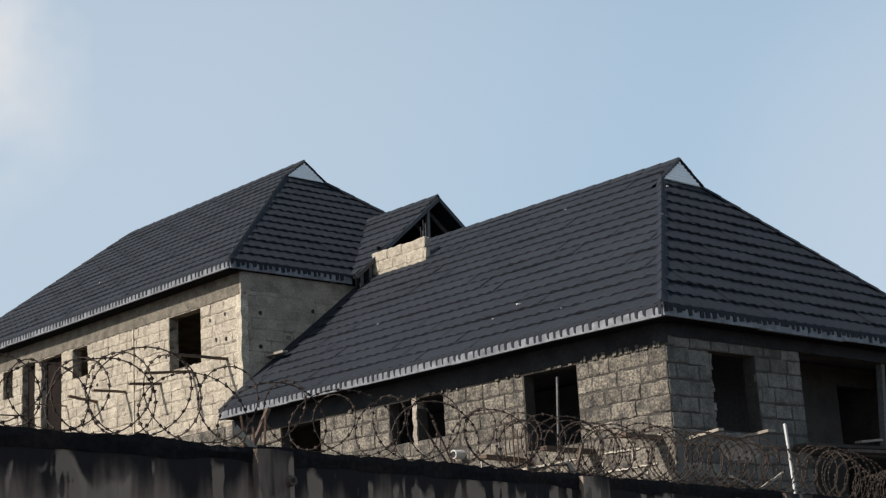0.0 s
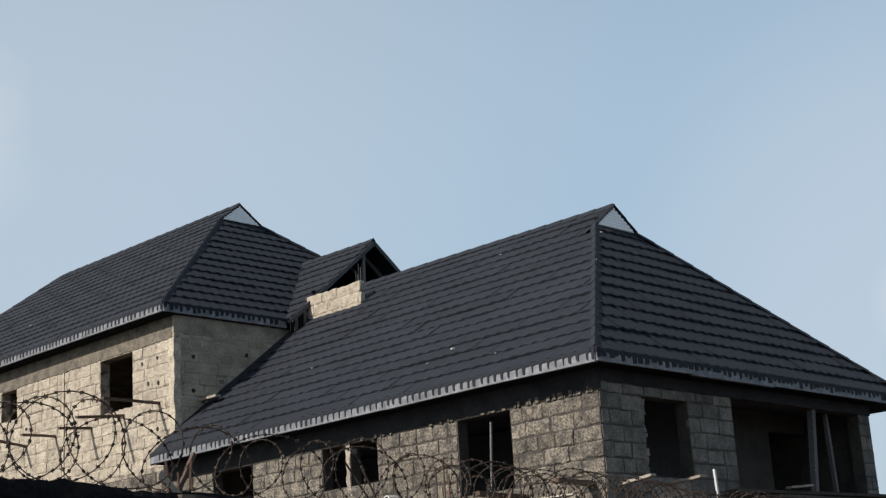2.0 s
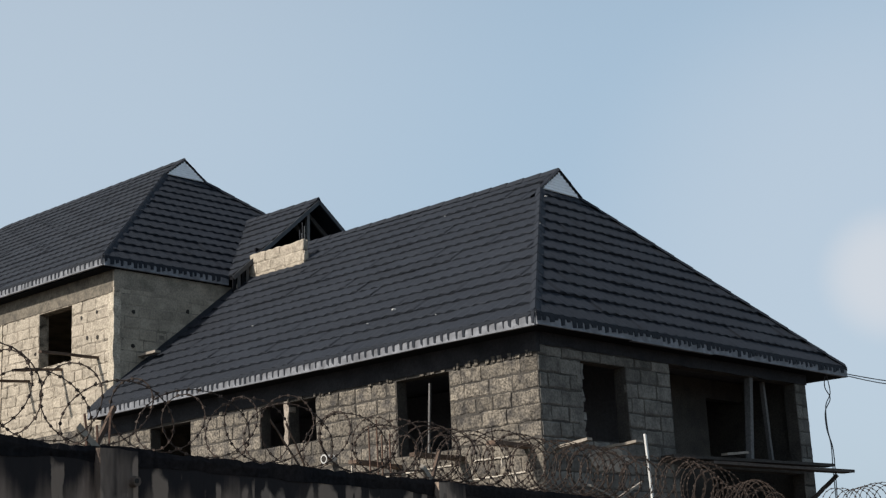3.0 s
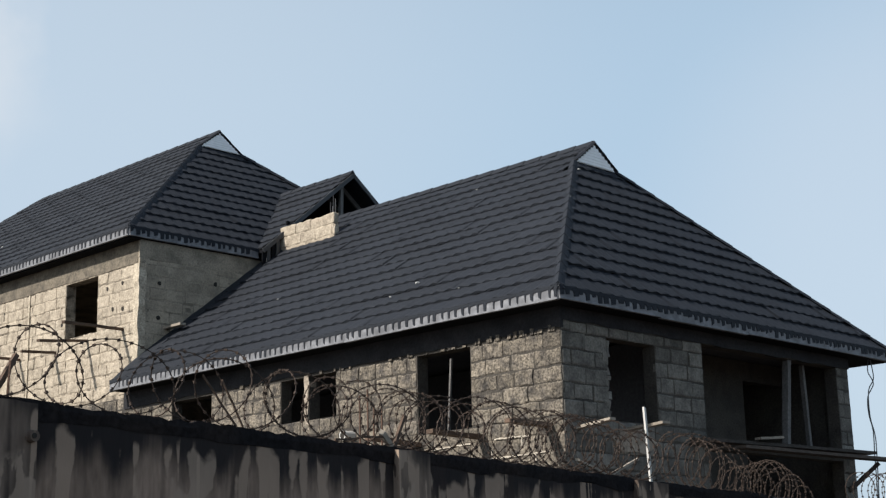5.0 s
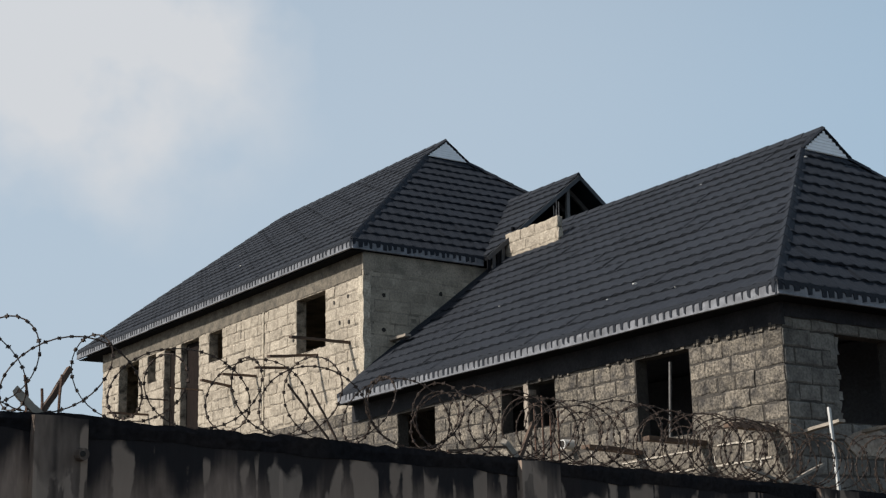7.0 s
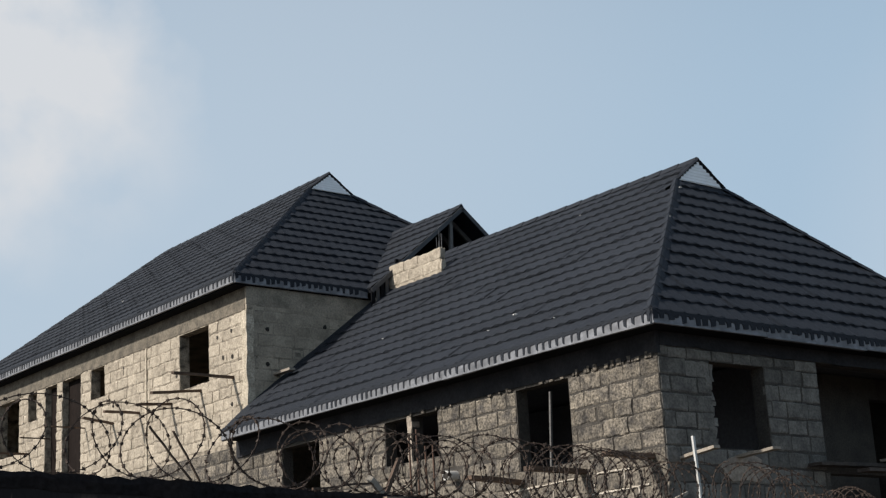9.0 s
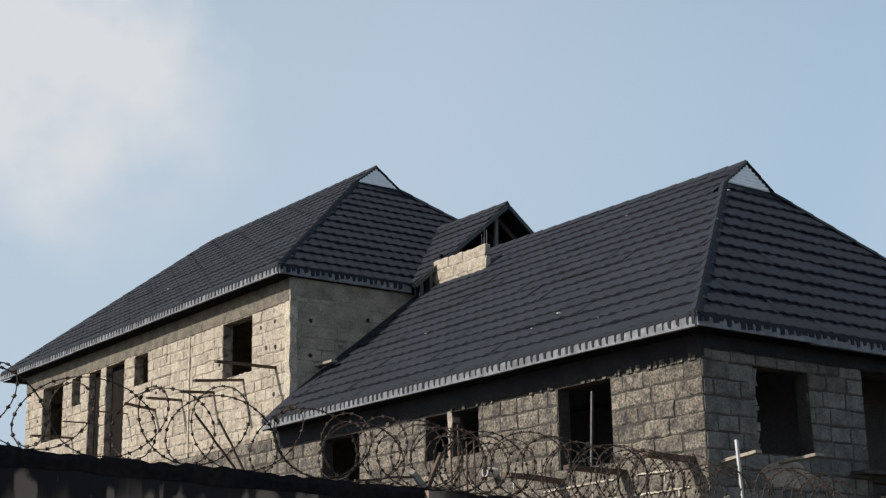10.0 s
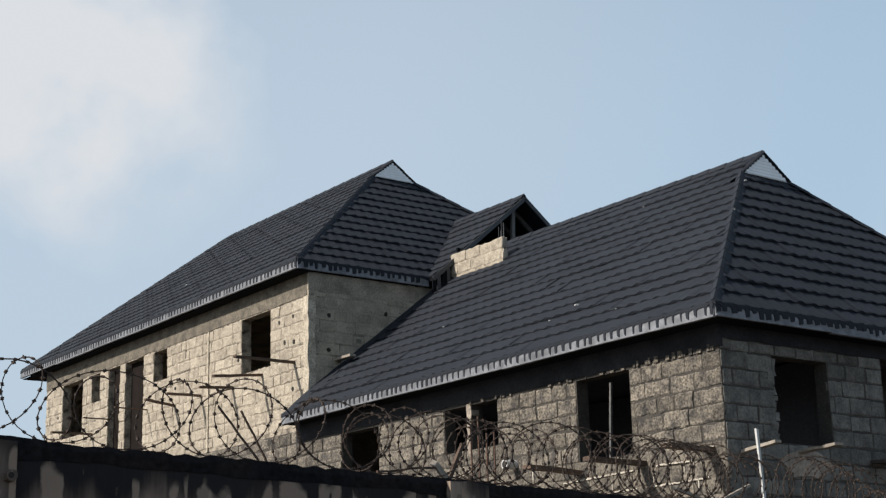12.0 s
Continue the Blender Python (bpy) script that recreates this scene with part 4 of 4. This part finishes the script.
# ---- wires ----
def tube(bm, pts, r, sides=4):
    """A round wire through points."""
    rings = []
    for k, p in enumerate(pts):
        d = (pts[min(k + 1, len(pts) - 1)] - pts[max(k - 1, 0)]).normalized()
        s_ = d.orthogonal().normalized() if not rings else (side - d * side.dot(d)).normalized()
        side = s_
        t = d.cross(s_)
        rings.append([bm.verts.new(p + (s_ * math.cos(a) + t * math.sin(a)) * r) for a in np.arange(sides) * 2 * math.pi / sides])
    for a, b in zip(rings, rings[1:]):
        for i in range(sides):
            bm.faces.new((a[i], a[(i + 1) % sides], b[(i + 1) % sides], b[i]))
    bm.faces.new(rings[0][::-1])
    bm.faces.new(rings[-1])


def barbed(points, label, seed, r=0.0034, gap=0.058, group="wire coils"):
    """Barbed wire along points: the strand, and its many barbs as one part."""
    rng = random.Random(seed)
    bm = bmesh.new()
    tube(bm, points, r)
    strand = tagged(link("barbed_wire", bm, M_WIRE), label, "barbed wire", group)
    bm, run, at = bmesh.new(), 0.0, 0.03
    for p, q in zip(points, points[1:]):
        l = (q - p).length
        while run + l > at:
            c, d = p + (q - p) * ((at - run) / max(l, 1e-6)), (q - p).normalized()
            o = Vector((rng.uniform(-1, 1), rng.uniform(-1, 1), rng.uniform(-1, 1)))
            o = (o - d * o.dot(d)).normalized()
            bar(bm, c - d * 0.008, c + d * 0.008, 0.0115, 0.0115)
            bar(bm, c - o * 0.012 - d * 0.004, c + o * 0.012 + d * 0.004, 0.004, 0.004)
            at += gap * rng.uniform(0.85, 1.15)
        run += l
    tagged(part("barbing", bm, M_WIRE, strand), kind="stuff")
    return strand


def coil_points(x0, x1, radius, pitch, hand, seed, lift=0.0, drop=0.0):
    """Uneven loops lying along the wall's top; pitch: a function of x."""
    rng = random.Random(seed)
    pts, a, x = [], rng.uniform(0, 6.28), x0
    while x < x1:
        rr = radius * (1 + 0.38 * noise.noise((x * 1.7, seed * 3.1, 0)))
        turn = a * hand
        z = wall_top(x) + 0.012 + rr + lift + rr * math.sin(turn) + 0.02 * noise.noise((x * 3, seed, 7)) - drop * (x - x0) / (x1 - x0)
        z = max(z, wall_top(x) + 0.016) if drop == 0 else z
        face = 0.78 if pitch(x) > 0.15 else 0.35
        pts.append(Vector((x + rr * face * math.cos(turn) + 0.03 * noise.noise((x * 4, seed, 2)), wall_y(x) + 0.09 - rr * 0.62 * math.cos(turn), z)))
        a += 2 * math.pi / 26
        x += pitch(x) / 26 * max(0.15, 1 + 1.1 * noise.noise((x * 2.1, seed * 1.7, 4)))
    return pts


WIDE = lambda x: 0.40 if x < -10.4 else 0.40 - 0.17 * min(1, (x + 10.4) / 1.2)
LOOSE = lambda x: 0.47 if x < -10.2 else 0.30
barbed(coil_points(-19.0, -6.6, 0.19, WIDE, 1, 1), "rusty coil of barbed wire along the wall top", 1)
barbed(coil_points(-18.8, -6.5, 0.185, LOOSE, -1, 2), "rusty coil of barbed wire along the wall top", 2)
barbed(coil_points(-10.6, -6.4, 0.17, lambda x: 0.33, 1, 3), "rusty coil of barbed wire along the wall top", 3)
barbed(coil_points(-6.2, -3.8, 0.21, lambda x: 0.15, 1, 4, 0.0, 0.20), "dense sagging heap of coiled barbed wire", 4, gap=0.05)
barbed(coil_points(-6.1, -4.0, 0.18, lambda x: 0.19, -1, 5, 0.0, 0.16), "dense sagging heap of coiled barbed wire", 5, gap=0.05)
barbed(coil_points(-2.6, 1.5, 0.21, lambda x: 0.22, 1, 6), "rusty coil of barbed wire along the wall top", 6)

# brackets, rods and sticks on the boundary wall
def at_wall(x, h, off=0.08):
    return (x, wall_y(x) + off, wall_top(x) + h)


for px in (-15.35, -12.49, -9.61):
    plank("wire_bracket", at_wall(px - 0.02, -0.02), at_wall(px - 0.17, 0.10), 0.022, 0.035, M_WOOD_GREY, "splintered grey wooden bracket arm on a pillar", "bracket arms", int(-px * 10))
    plank("wire_bracket", at_wall(px - 0.06, -0.02, 0.1), at_wall(px + 0.095, 0.23, 0.12), 0.018, 0.026, M_WOOD, "brown wooden bracket arm on a pillar", "bracket arms", int(-px * 10) + 1)
    for k, (dx, h) in enumerate(((-0.12, 0.17), (-0.05, 0.12), (0.03, 0.19)) if px != -9.61 else ()):
        bm = bmesh.new()
        tube(bm, [Vector(at_wall(px + dx, -0.05)), Vector(at_wall(px + dx + 0.004, h / 2)), Vector(at_wall(px + dx + 0.012 * (k - 1), h))], 0.0065, 5)
        tagged(link("steel_rod", bm, M_STEEL), "rusty reinforcing rod standing out of a pillar", "rod", "rods on the pillars")
# starter bars of a column behind the boundary wall
bars = tagged(new("starter_bars"), "four rusty reinforcing bars of an unbuilt column", "reinforcing bars")
bars.location = (-6.77, -3.42, 0.0)
for k, (dx, dy, top) in enumerate(((0.09, 0.05, 3.15), (0.09, -0.055, 3.15), (-0.087, -0.06, 3.27), (-0.085, 0.05, 3.22))):
    bm = bmesh.new()
    tube(bm, [Vector((dx, dy, 0.0)), Vector((dx + 0.01 * (k - 1), dy, 1.5)), Vector((dx, dy, top))], 0.009, 6)
    part("bar", bm, M_STEEL, bars)
plank("leaning_stick", at_wall(-10.99, 0.02), at_wall(-11.24, 0.27), 0.009, 0.009, M_WOOD, "thin brown stick leaning on the wire coil", "sticks", 61)
plank("leaning_stick", at_wall(-10.94, 0.02), at_wall(-11.10, 0.26), 0.009, 0.009, M_WOOD, "thin brown stick leaning on the wire coil", "sticks", 62)
plank("fallen_batten", at_wall(-10.2, 0.02), at_wall(-9.72, 0.08), 0.014, 0.012, M_WOOD, "brown batten lying across the wall top", "battens", 63)
plank("fallen_batten", at_wall(-7.61, 0.10), at_wall(-7.15, 0.0), 0.022, 0.018, M_WOOD_GREY, "pale batten lying across the wall top", "battens", 64)
plank("fallen_batten", at_wall(-7.2, 0.01), at_wall(-6.76, 0.17), 0.022, 0.018, M_WOOD_GREY, "pale batten lying across the wall top", "battens", 65)
plank("white_post", (-6.597, -6.40, 2.12), (-6.593, -6.364, 2.815), 0.019, 0.019, M_WHITE, "thin white post standing on the boundary wall", "", 66)
bm = bmesh.new()
tube(bm, [Vector((0.05, 4.38, 4.00)), Vector((-0.22, 4.38, 4.00))], 0.075, 16)
stub = tagged(link("waste_pipe", bm, M_WHITE), "white plastic pipe stub standing out of the old wall", "pipe")
bm = bmesh.new()
tube(bm, [Vector((-0.2, 4.38, 4.00)), Vector((-0.222, 4.38, 4.00))], 0.055, 16)
part("bore", bm, M_DARK, stub, "dark disc drawn as the bore")

# cables at the far eave
for k, pts in enumerate((((8.74, -0.30, 5.46), (10.5, -0.6, 5.36), (14, -1.1, 5.5), (24, -2.5, 6.2)), ((8.76, -0.28, 5.50), (11, -0.5, 5.46), (15, -0.9, 5.62), (24, -2.0, 6.4)), ((8.20, -0.2, 5.42), (8.16, -0.2, 5.2), (8.28, -0.22, 5.0), (8.08, -0.2, 4.75), (8.06, -0.2, 4.45), (8.16, -0.2, 4.15), (8.14, -0.2, 3.7), (8.12, -0.2, 2.9)), ((8.24, -0.22, 5.42), (8.3, -0.22, 5.1), (8.12, -0.2, 4.85), (8.1, -0.2, 4.4), (8.22, -0.2, 4.05), (8.2, -0.2, 3.5), (8.15, -0.2, 2.9)))):
    bm, v = bmesh.new(), [Vector(p) for p in pts]
    fine = []
    for i in range(len(v) - 1):
        p0, p1, p2, p3 = v[max(i - 1, 0)], v[i], v[i + 1], v[min(i + 2, len(v) - 1)]
        for t in np.arange(6) / 6:
            fine.append(0.5 * (2 * p1 + (p2 - p0) * t + (2 * p0 - 5 * p1 + 4 * p2 - p3) * t**2 + (3 * p1 - p0 - 3 * p2 + p3) * t**3))
    tube(bm, fine + [v[-1]], 0.010, 5)
    tagged(link("cable", bm, M_CABLE), "thin dark cable run from the eave" if k < 2 else "thin dark cable hanging from the eave", "cable", "cables at the eave")

# ---- blocks of the walls, laid last ----
blocks(wall, "x", 0, -0.012, 10.84, 2.92, 5.10, 0.24, A_HOLES_X, M_BLOCK_A, 0.012, seed=3, proud=0.016, gap=0.022)
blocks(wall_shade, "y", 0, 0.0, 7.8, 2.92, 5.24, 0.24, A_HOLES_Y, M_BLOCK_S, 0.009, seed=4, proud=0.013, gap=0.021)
blocks(wall_pale, "x", XB, YB + 0.15, 23.95, 5.465, 8.02, 0.23, B_HOLES_X, M_BLOCK_B, 0.015, seed=5, proud=0.013, gap=0.017)
blocks(wall_low, "x", XB, YB, 16.6, 4.44, 5.4, 0.24, [], M_BLOCK_A, 0.012, seed=7)
blocks(wall_side, "y", YB, XB + 0.13, 5.0, 5.25, 8.12, 0.23, [], M_BLOCK_SIDE, 0.006, seed=6, proud=0.004, gap=0.009)
blocks(low_wall, "x", 3.666, 8.98, 10.7, 8.54, 9.23, 0.23, [], M_BLOCK_B, 0.016, seed=9, proud=0.008, gap=0.004)
blocks(low_wall, "y", 8.98, 3.66, 3.79, 8.54, 9.23, 0.23, [], M_BLOCK_B, 0.020, seed=10, proud=0.014, gap=0.008)
